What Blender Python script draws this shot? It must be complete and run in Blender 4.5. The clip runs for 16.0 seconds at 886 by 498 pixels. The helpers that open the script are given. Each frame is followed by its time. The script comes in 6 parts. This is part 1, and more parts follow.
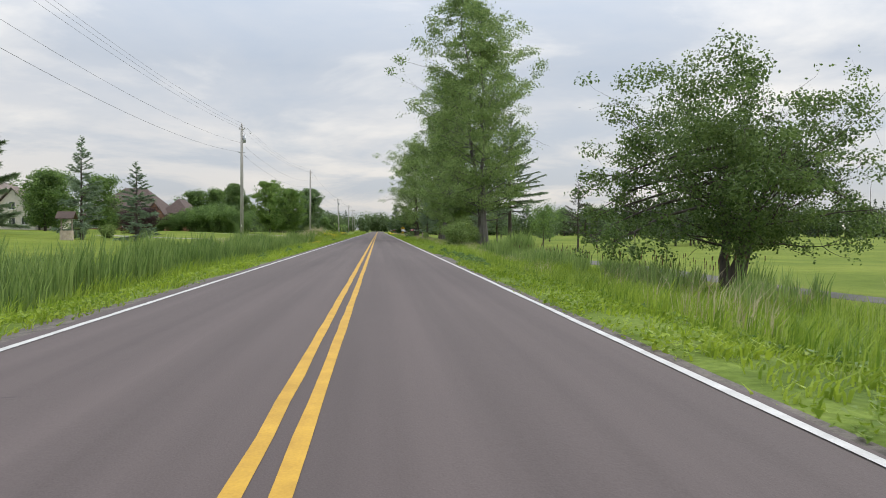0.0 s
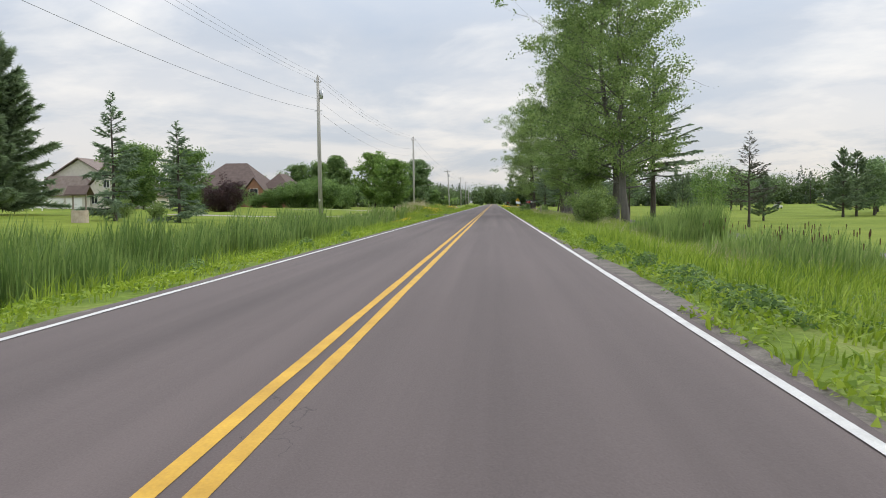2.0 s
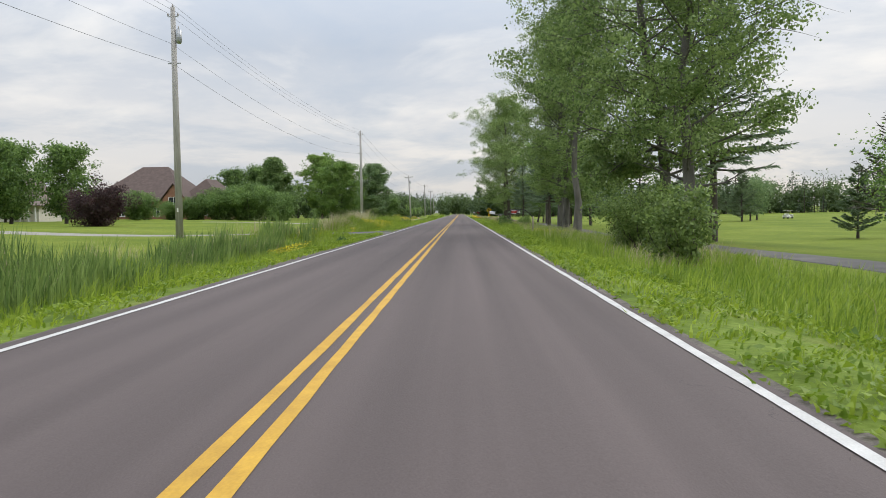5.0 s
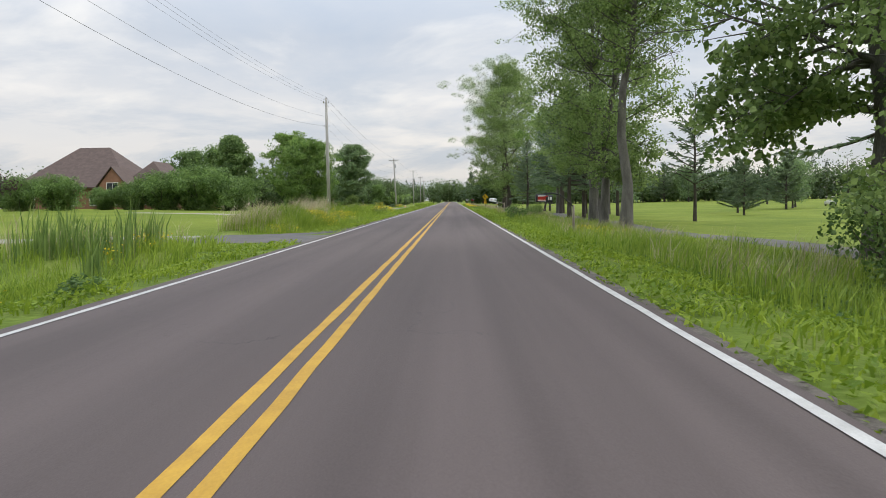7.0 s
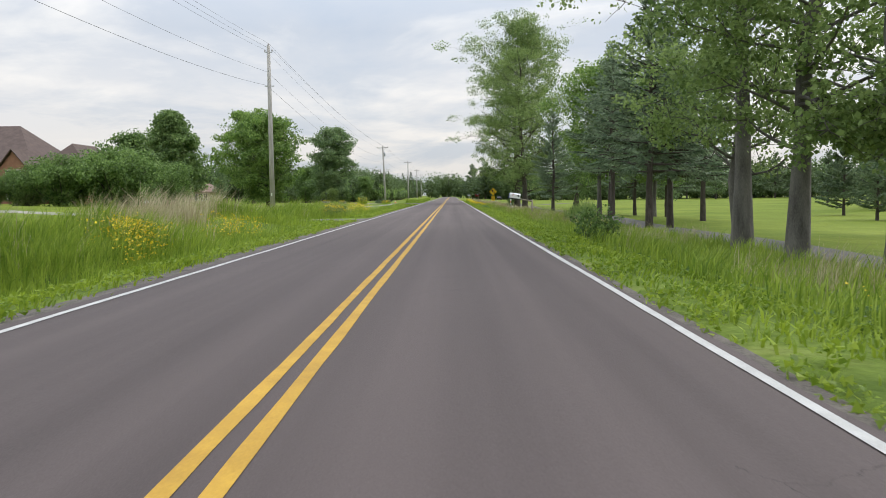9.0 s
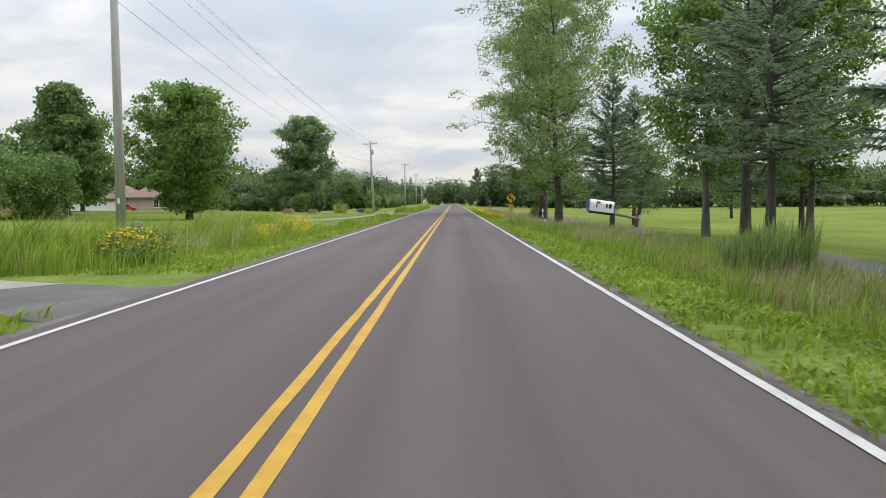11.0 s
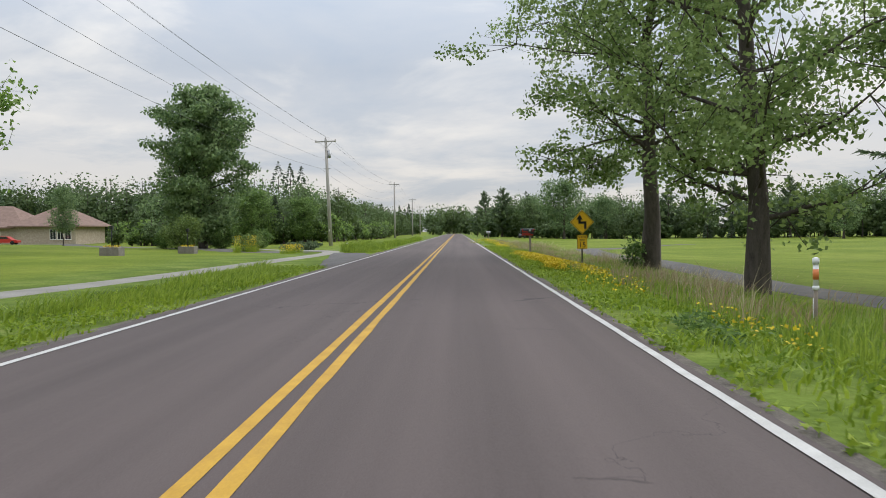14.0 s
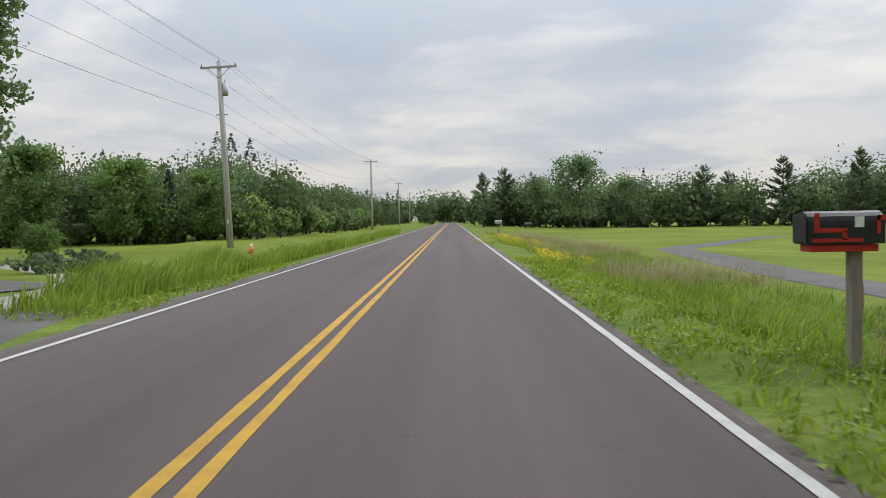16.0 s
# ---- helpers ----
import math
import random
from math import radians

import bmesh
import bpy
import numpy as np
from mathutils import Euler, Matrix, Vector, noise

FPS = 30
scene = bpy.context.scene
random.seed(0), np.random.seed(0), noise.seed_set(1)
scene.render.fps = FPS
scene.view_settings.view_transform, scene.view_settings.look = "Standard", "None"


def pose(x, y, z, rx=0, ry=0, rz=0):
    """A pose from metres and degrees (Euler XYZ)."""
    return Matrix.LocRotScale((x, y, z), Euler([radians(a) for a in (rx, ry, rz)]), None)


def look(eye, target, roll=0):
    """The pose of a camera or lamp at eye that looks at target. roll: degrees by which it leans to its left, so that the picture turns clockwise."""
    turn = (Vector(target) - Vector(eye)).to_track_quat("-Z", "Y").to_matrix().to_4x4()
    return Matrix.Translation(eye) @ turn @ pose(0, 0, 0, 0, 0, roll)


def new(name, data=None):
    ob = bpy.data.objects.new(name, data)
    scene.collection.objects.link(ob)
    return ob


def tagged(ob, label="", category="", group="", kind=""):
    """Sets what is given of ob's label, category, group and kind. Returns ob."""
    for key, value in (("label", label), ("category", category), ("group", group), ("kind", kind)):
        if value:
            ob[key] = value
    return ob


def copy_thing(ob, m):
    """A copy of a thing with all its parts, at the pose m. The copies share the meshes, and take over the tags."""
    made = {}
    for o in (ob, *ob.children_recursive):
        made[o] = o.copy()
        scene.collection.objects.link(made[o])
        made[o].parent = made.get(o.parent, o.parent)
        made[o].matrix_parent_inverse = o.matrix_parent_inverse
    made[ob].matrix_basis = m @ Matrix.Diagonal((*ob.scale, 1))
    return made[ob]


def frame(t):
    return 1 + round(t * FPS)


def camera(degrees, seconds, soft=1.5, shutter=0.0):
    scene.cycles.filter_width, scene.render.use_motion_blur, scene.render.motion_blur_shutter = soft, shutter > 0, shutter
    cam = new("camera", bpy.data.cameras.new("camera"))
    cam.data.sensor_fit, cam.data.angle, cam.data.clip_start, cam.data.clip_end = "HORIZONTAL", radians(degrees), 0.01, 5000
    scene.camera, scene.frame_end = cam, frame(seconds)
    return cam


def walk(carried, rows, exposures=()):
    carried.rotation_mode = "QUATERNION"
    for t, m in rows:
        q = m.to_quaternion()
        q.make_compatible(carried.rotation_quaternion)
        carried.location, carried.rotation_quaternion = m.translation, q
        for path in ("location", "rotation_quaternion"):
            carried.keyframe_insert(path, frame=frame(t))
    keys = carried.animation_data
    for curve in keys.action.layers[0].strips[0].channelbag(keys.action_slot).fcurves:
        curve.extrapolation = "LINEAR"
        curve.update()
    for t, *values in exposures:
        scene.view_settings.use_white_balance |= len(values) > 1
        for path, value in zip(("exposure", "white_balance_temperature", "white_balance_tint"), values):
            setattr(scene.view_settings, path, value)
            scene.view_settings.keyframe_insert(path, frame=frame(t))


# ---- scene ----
cam = camera(59.1, 16.0, 0.9, 0.05)
# seconds, eye, target, roll
PATH = [
    (0, (0.566, 0.286, 1.25), (0.731, 2.279, 1.202), 0.3),
    (0.5, (0.929, 5.45, 1.226), (0.943, 7.449, 1.153), -0.1),
    (1, (1.22, 10.678, 1.242), (1.177, 12.674, 1.118), -0.3),
    (1.5, (1.343, 15.8, 1.277), (1.235, 17.794, 1.158), -0.4),
    (2, (1.398, 20.837, 1.24), (1.267, 22.829, 1.123), -0.7),
    (2.5, (1.414, 25.865, 1.255), (1.323, 27.86, 1.142), -0.9),
    (3, (1.425, 30.849, 1.296), (1.366, 32.845, 1.184), -1.0),
    (3.2, (1.419, 32.923, 1.31), (1.354, 34.92, 1.227), -1.2),
    (5.5, (1.176, 58.544, 1.268), (1.137, 60.541, 1.169), -0.8),
    (6, (1.133, 64.585, 1.261), (1.1, 66.582, 1.153), -0.8),
    (6.5, (1.123, 71.135, 1.27), (1.094, 73.131, 1.15), -1.0),
    (7, (1.226, 78.168, 1.261), (1.2, 80.164, 1.136), -1.1),
    (7.5, (1.223, 85.672, 1.276), (1.199, 87.668, 1.144), -1.0),
    (8, (1.275, 93.58, 1.281), (1.251, 95.575, 1.145), -0.9),
    (8.5, (1.263, 101.816, 1.292), (1.241, 103.811, 1.154), -0.9),
    (8.7, (1.223, 105.138, 1.287), (1.202, 107.133, 1.149), -0.8),
    (11, (1.062, 142.968, 1.358), (1.034, 144.964, 1.237), -0.5),
    (11.5, (1.08, 151.071, 1.406), (1.048, 153.071, 1.379), -1.0),
    (12, (1.114, 159.208, 1.378), (1.08, 161.207, 1.348), -0.7),
    (12.5, (1.144, 167.627, 1.358), (1.109, 169.626, 1.327), -0.7),
    (13, (1.239, 176.42, 1.341), (1.202, 178.42, 1.303), -0.7),
    (13.5, (1.259, 185.45, 1.309), (1.225, 187.449, 1.269), -0.5),
    (14, (1.298, 194.892, 1.287), (1.261, 196.891, 1.242), -0.6),
    (14.5, (1.298, 204.426, 1.354), (1.266, 206.425, 1.296), -0.5),
    (15, (1.419, 214.12, 1.314), (1.39, 216.119, 1.251), -0.5),
    (15.5, (1.502, 223.953, 1.386), (1.473, 225.951, 1.317), -1.0),
    (16, (1.506, 233.939, 1.396), (1.482, 235.938, 1.321), -1.1),
]
# seconds, stops: the phone camera brightens and darkens a little on the way
EXPOSURE = [(0, -0.1), (0.5, -0.1), (1.5, 0.0), (2.5, -0.02), (3, -0.1), (5.5, -0.05), (7, 0.0), (8.5, 0.05), (11, 0.08), (11.5, -0.25), (12, -0.28), (12.5, -0.2), (13, -0.12), (13.5, 0.0), (14, -0.14), (14.5, -0.06), (15.5, -0.2), (16, -0.2)]
walk(cam, [(t, look(eye, target, roll)) for t, eye, target, roll in PATH], EXPOSURE)

# ---- world and light ----
world = bpy.data.worlds.new("overcast_sky")
scene.world = world
world.use_nodes = True
wn, wl = world.node_tree.nodes, world.node_tree.links
wn.clear()


def wnode(kind, **inputs):
    n = wn.new(kind)
    for k, v in inputs.items():
        n.inputs[k].default_value = v
    return n


def wmath(op, a, b=None):
    n = wn.new("ShaderNodeMath")
    n.operation = op
    for i, v in enumerate((a, b)):
        if v is None:
            continue
        if isinstance(v, (int, float)):
            n.inputs[i].default_value = v
        else:
            wl.new(v, n.inputs[i])
    return n.outputs[0]


SUN_ELEV, SUN_ROT = 38, 55
sky = wn.new("ShaderNodeTexSky")
sky.sky_type = "NISHITA"
sky.sun_disc = False
sky.sun_elevation, sky.sun_rotation = radians(SUN_ELEV), radians(SUN_ROT)
coord = wn.new("ShaderNodeTexCoord")
sep = wn.new("ShaderNodeSeparateXYZ")
wl.new(coord.outputs["Generated"], sep.inputs[0])
zc = wmath("MAXIMUM", sep.outputs[2], 0.0)
den = wmath("ADD", zc, 0.16)
comb = wn.new("ShaderNodeCombineXYZ")
wl.new(wmath("DIVIDE", sep.outputs[0], den), comb.inputs[0])
wl.new(wmath("DIVIDE", sep.outputs[1], den), comb.inputs[1])
n1 = wnode("ShaderNodeTexNoise", Scale=1.1, Detail=7.0, Roughness=0.55, Distortion=0.3)
n2 = wnode("ShaderNodeTexNoise", Scale=0.45, Detail=4.0, Roughness=0.5)
for n in (n1, n2):
    wl.new(comb.outputs[0], n.inputs["Vector"])
cl = wn.new("ShaderNodeValToRGB")
cl.color_ramp.elements[0].position, cl.color_ramp.elements[0].color = 0.38, (0.50, 0.58, 0.70, 1)
cl.color_ramp.elements[1].position, cl.color_ramp.elements[1].color = 0.66, (1.08, 1.04, 0.98, 1)
mid = cl.color_ramp.elements.new(0.51)
mid.color = (0.60, 0.65, 0.73, 1)
wl.new(wmath("ADD", wmath("MULTIPLY", n1.outputs[0], 0.6), wmath("MULTIPLY", n2.outputs[0], 0.4)), cl.inputs[0])
# cloud cover grows brighter towards the zenith, as under any overcast sky
lift = wmath("ADD", wmath("MULTIPLY", zc, 2.85), 0.56)
bright = wn.new("ShaderNodeVectorMath")
bright.operation = "SCALE"
# paler haze low over the horizon
haze = wn.new("ShaderNodeMapRange")
haze.inputs[1].default_value, haze.inputs[2].default_value, haze.inputs[3].default_value, haze.inputs[4].default_value = 0.0, 0.2, 0.8, 0.0
wl.new(zc, haze.inputs[0])
pale = wn.new("ShaderNodeMix")
pale.data_type = "RGBA"
# warm breaks in the low cloud
n3 = wnode("ShaderNodeTexNoise", Scale=0.9, Detail=6.0, Roughness=0.6, Distortion=0.4)
wl.new(comb.outputs[0], n3.inputs["Vector"])
rift = wn.new("ShaderNodeValToRGB")
rift.color_ramp.elements[0].position, rift.color_ramp.elements[0].color = 0.44, (1.12, 1.16, 1.22, 1)
rift.color_ramp.elements[1].position, rift.color_ramp.elements[1].color = 0.57, (1.66, 1.56, 1.45, 1)
wl.new(n3.outputs[0], rift.inputs[0])
wl.new(rift.outputs[0], pale.inputs[7])
wl.new(haze.outputs[0], pale.inputs[0])
wl.new(cl.outputs[0], pale.inputs[6])
wl.new(pale.outputs[2], bright.inputs[0])
wl.new(lift, bright.inputs["Scale"])
bg1 = wn.new("ShaderNodeBackground")
bg1.inputs[1].default_value = 0.06
wl.new(sky.outputs[0], bg1.inputs[0])
bg2 = wn.new("ShaderNodeBackground")
bg2.inputs[1].default_value = 1.0
wl.new(bright.outputs[0], bg2.inputs[0])
mixw = wn.new("ShaderNodeMixShader")
mixw.inputs[0].default_value = 0.88
wl.new(bg1.outputs[0], mixw.inputs[1])
wl.new(bg2.outputs[0], mixw.inputs[2])
outw = wn.new("ShaderNodeOutputWorld")
wl.new(mixw.outputs[0], outw.inputs[0])

sun = new("sun", bpy.data.lights.new("sun", "SUN"))
sun.data.energy, sun.data.angle, sun.data.color = 1.75, radians(40), (1.0, 0.96, 0.9)
sun.matrix_world = look((0, 0, 0), (-math.sin(radians(SUN_ROT)) * math.cos(radians(SUN_ELEV)), -math.cos(radians(SUN_ROT)) * math.cos(radians(SUN_ELEV)), -math.sin(radians(SUN_ELEV))))

# ---- materials ----


def material(name, dark, light, rough=0.8, scale=4.0, fine=60.0, bump=0.3, metal=0.0, spec=0.4, coords="Object", island=0.0, translucent=0.0, stretch=(1, 1, 1), ob_random=0.0):
    """Two-scale noise between a dark and a light colour, with bump; leaves vary piece by piece and let light through."""
    m = bpy.data.materials.new(name)
    m.use_nodes = True
    nt = m.node_tree
    nd, ln = nt.nodes, nt.links
    nd.clear()
    tc = nd.new("ShaderNodeTexCoord")
    mp = nd.new("ShaderNodeMapping")
    mp.inputs["Scale"].default_value = stretch
    ln.new(tc.outputs[coords], mp.inputs[0])
    a = nd.new("ShaderNodeTexNoise")
    a.inputs["Scale"].default_value, a.inputs["Detail"].default_value = scale, 5
    b = nd.new("ShaderNodeTexNoise")
    b.inputs["Scale"].default_value, b.inputs["Detail"].default_value = fine, 3
    for n in (a, b):
        ln.new(mp.outputs[0], n.inputs["Vector"])
    add = nd.new("ShaderNodeMath")
    add.operation = "MULTIPLY_ADD"
    ln.new(a.outputs[0], add.inputs[0])
    add.inputs[1].default_value = 0.6
    half = nd.new("ShaderNodeMath")
    half.operation = "MULTIPLY"
    ln.new(b.outputs[0], half.inputs[0])
    half.inputs[1].default_value = 0.4
    ln.new(half.outputs[0], add.inputs[2])
    fac = add.outputs[0]
    for source, amount in (("ShaderNodeNewGeometry", island), ("ShaderNodeObjectInfo", ob_random)):
        if amount:
            g = nd.new(source)
            k = nd.new("ShaderNodeMath")
            k.operation = "MULTIPLY_ADD"
            ln.new(g.outputs["Random Per Island" if island and source == "ShaderNodeNewGeometry" else "Random"], k.inputs[0])
            k.inputs[1].default_value = amount
            sh = nd.new("ShaderNodeMath")
            sh.operation = "SUBTRACT"
            ln.new(fac, sh.inputs[0])
            sh.inputs[1].default_value = amount / 2
            ln.new(sh.outputs[0], k.inputs[2])
            fac = k.outputs[0]
    rp = nd.new("ShaderNodeValToRGB")
    rp.color_ramp.elements[0].position, rp.color_ramp.elements[0].color = 0.3, (*dark, 1)
    rp.color_ramp.elements[1].position, rp.color_ramp.elements[1].color = 0.7, (*light, 1)
    ln.new(fac, rp.inputs[0])
    bs = nd.new("ShaderNodeBsdfPrincipled")
    bs.inputs["Roughness"].default_value, bs.inputs["Metallic"].default_value = rough, metal
    bs.inputs["Specular IOR Level"].default_value = spec
    ln.new(rp.outputs[0], bs.inputs["Base Color"])
    if bump:
        bp = nd.new("ShaderNodeBump")
        bp.inputs["Strength"].default_value, bp.inputs["Distance"].default_value = bump, 0.02
        ln.new(fac, bp.inputs["Height"])
        ln.new(bp.outputs[0], bs.inputs["Normal"])
    shader = bs.outputs[0]
    if translucent:
        tr = nd.new("ShaderNodeBsdfTranslucent")
        ln.new(rp.outputs[0], tr.inputs[0])
        mx = nd.new("ShaderNodeMixShader")
        mx.inputs[0].default_value = translucent
        ln.new(shader, mx.inputs[1])
        ln.new(tr.outputs[0], mx.inputs[2])
        shader = mx.outputs[0]
    o = nd.new("ShaderNodeOutputMaterial")
    ln.new(shader, o.inputs[0])
    m["ramp"] = rp.name
    return m


def leafy(name, dark, light, translucent=0.45, vary=0.4):
    return material(name, dark, light, rough=0.55, scale=0.35, fine=3.0, bump=0, spec=0.35, island=vary, translucent=translucent, ob_random=0.12)


M_ASPEN = leafy("cottonwood_leaves", (0.112, 0.179, 0.0504), (0.325, 0.426, 0.146), 0.5)
M_APPLE = leafy("crab_apple_leaves", (0.0489, 0.0926, 0.0235), (0.162, 0.235, 0.0635))
M_MAPLE = leafy("maple_leaves", (0.091, 0.168, 0.0378), (0.28, 0.406, 0.098))
M_OAK = leafy("dark_leaves", (0.0743, 0.135, 0.0378), (0.216, 0.311, 0.0945))
M_POPLAR = leafy("grey_green_leaves", (0.091, 0.154, 0.0616), (0.252, 0.35, 0.147))
M_SPRUCE = leafy("spruce_needles", (0.108, 0.162, 0.0945), (0.284, 0.365, 0.223), 0.45)
M_PINE = leafy("pine_needles", (0.0875, 0.138, 0.0725), (0.237, 0.306, 0.163), 0.45)
M_BARE = leafy("thin_brown_needles", (0.05, 0.055, 0.035), (0.12, 0.12, 0.08), 0.15)
M_SHRUB = leafy("shrub_leaves", (0.0675, 0.128, 0.0324), (0.216, 0.324, 0.0878))
M_WILLOW = leafy("willow_scrub_leaves", (0.099, 0.154, 0.0385), (0.264, 0.352, 0.099))
M_RED = leafy("purple_leaves", (0.03, 0.018, 0.02), (0.09, 0.05, 0.05))
M_WOODS = leafy("far_woods_leaves", (0.0598, 0.105, 0.0398), (0.169, 0.238, 0.0898), 0.4, 0.25)
M_FARCON = leafy("far_conifer_needles", (0.035, 0.055, 0.032), (0.10, 0.135, 0.075), 0.3, 0.25)
M_FAROAK = leafy("far_dark_leaves", (0.045, 0.08, 0.026), (0.13, 0.185, 0.06), 0.4, 0.25)
M_SEED = leafy("reddish_seed_heads", (0.22, 0.15, 0.085), (0.40, 0.30, 0.18), 0.3)
M_GRASSB = leafy("grass_blades", (0.115, 0.195, 0.018), (0.33, 0.42, 0.058), 0.45)
M_LOWG = leafy("low_verge_grass", (0.13, 0.21, 0.015), (0.32, 0.41, 0.04), 0.45)
M_CATT = leafy("cattail_leaves", (0.10, 0.17, 0.04), (0.27, 0.36, 0.10), 0.35)
M_DRY = leafy("dry_seed_heads", (0.30, 0.25, 0.14), (0.55, 0.49, 0.32), 0.3)
M_YELLOW = leafy("yellow_flowers", (0.55, 0.40, 0.01), (0.80, 0.62, 0.03), 0.2)
M_HEAD = material("cattail_heads", (0.06, 0.03, 0.015), (0.12, 0.06, 0.03))
M_BARK = material("grey_bark", (0.045, 0.04, 0.035), (0.19, 0.176, 0.155), 0.9, 3, 40, 0.9, stretch=(1, 1, 0.25))
M_BARKD = material("dark_bark", (0.03, 0.025, 0.02), (0.11, 0.09, 0.075), 0.9, 6, 40, 0.9, stretch=(1, 1, 0.3))
M_POLE = material("weathered_pole_wood", (0.25, 0.235, 0.215), (0.44, 0.42, 0.39), 0.85, 3, 60, 0.5, stretch=(4, 4, 0.25))
M_STEEL = material("galvanised_steel", (0.30, 0.31, 0.32), (0.45, 0.46, 0.47), 0.45, 5, 60, 0.1, metal=0.7)
M_WIRE = material("aluminium_wire", (0.05, 0.05, 0.055), (0.10, 0.10, 0.11), 0.5, 5, 50, 0)
M_PORC = material("insulator_glaze", (0.25, 0.22, 0.2), (0.4, 0.36, 0.33), 0.3, 5, 50, 0)
M_GRAVEL = material("gravel_shoulder", (0.045, 0.038, 0.03), (0.19, 0.165, 0.14), 0.95, 3, 35, 1.0)
M_PATH = material("cart_path_asphalt", (0.065, 0.06, 0.057), (0.135, 0.125, 0.118), 0.9, 0.8, 60, 0.4)
M_CONC = material("drive_concrete", (0.20, 0.185, 0.16), (0.32, 0.30, 0.27), 0.9, 0.7, 40, 0.3)
M_WHITE = material("road_paint_white", (0.36, 0.35, 0.33), (0.60, 0.59, 0.56), 0.7, 3, 50, 0.2)
M_YPAINT = material("road_paint_yellow", (0.36, 0.20, 0.02), (0.58, 0.34, 0.035), 0.7, 3, 50, 0.2)
M_SIDING = material("beige_siding", (0.50, 0.46, 0.40), (0.62, 0.58, 0.51), 0.7, 2, 30, 0.1)
M_SHINGLE = material("taupe_shingles", (0.13, 0.10, 0.085), (0.24, 0.19, 0.165), 0.9, 1.5, 14, 0.5)
M_SHINGLEB = material("brown_shingles", (0.07, 0.05, 0.044), (0.135, 0.095, 0.08), 0.9, 1.5, 14, 0.5)
M_SHINGLER = material("red_brown_shingles", (0.155, 0.10, 0.08), (0.26, 0.175, 0.14), 0.9, 1.5, 14, 0.5)
M_BRICK = material("brown_brick", (0.20, 0.095, 0.06), (0.34, 0.18, 0.115), 0.9, 2, 22, 0.4)
M_PLANTER = material("weathered_planter_stone", (0.13, 0.115, 0.10), (0.26, 0.24, 0.21), 0.9, 3, 16, 0.5)
M_STONE = material("tan_stone_veneer", (0.30, 0.24, 0.18), (0.52, 0.44, 0.35), 0.9, 3, 14, 0.5)
M_TRIM = material("white_trim", (0.70, 0.69, 0.67), (0.82, 0.81, 0.79), 0.6, 2, 30, 0.05)
M_GLASS = material("dark_window_glass", (0.02, 0.024, 0.03), (0.05, 0.055, 0.06), 0.08, 1, 10, 0, spec=0.6)
M_BLACK = material("black_enamel", (0.012, 0.012, 0.013), (0.03, 0.03, 0.032), 0.4, 5, 50, 0.05)
M_REDP = material("red_enamel", (0.34, 0.016, 0.012), (0.52, 0.04, 0.025), 0.45, 5, 50, 0.05)
M_SIGNY = material("yellow_sign_sheeting", (0.72, 0.40, 0.01), (0.82, 0.50, 0.015), 0.45, 2, 40, 0.02)
M_WHITEP = material("white_enamel", (0.68, 0.68, 0.68), (0.80, 0.80, 0.80), 0.4, 4, 40, 0.05)
M_ORANGE = material("orange_marker_band", (0.60, 0.16, 0.05), (0.75, 0.26, 0.08), 0.5, 4, 40, 0.05)
M_WOODP = material("grey_post_wood", (0.17, 0.14, 0.11), (0.33, 0.28, 0.23), 0.9, 6, 50, 0.6, stretch=(3, 3, 0.4))
M_CARTB = material("cream_cart_body", (0.55, 0.54, 0.50), (0.68, 0.67, 0.62), 0.35, 4, 40, 0.02)
M_BLUE = material("blue_enamel", (0.01, 0.02, 0.22), (0.02, 0.04, 0.35), 0.4, 5, 50, 0.05)
M_WATER = material("ditch_water", (0.03, 0.032, 0.025), (0.06, 0.06, 0.05), 0.05, 0.5, 6, 0.02, spec=0.8)
M_RUBBER = material("black_rubber", (0.01, 0.01, 0.01), (0.025, 0.025, 0.025), 0.8, 6, 60, 0.2)


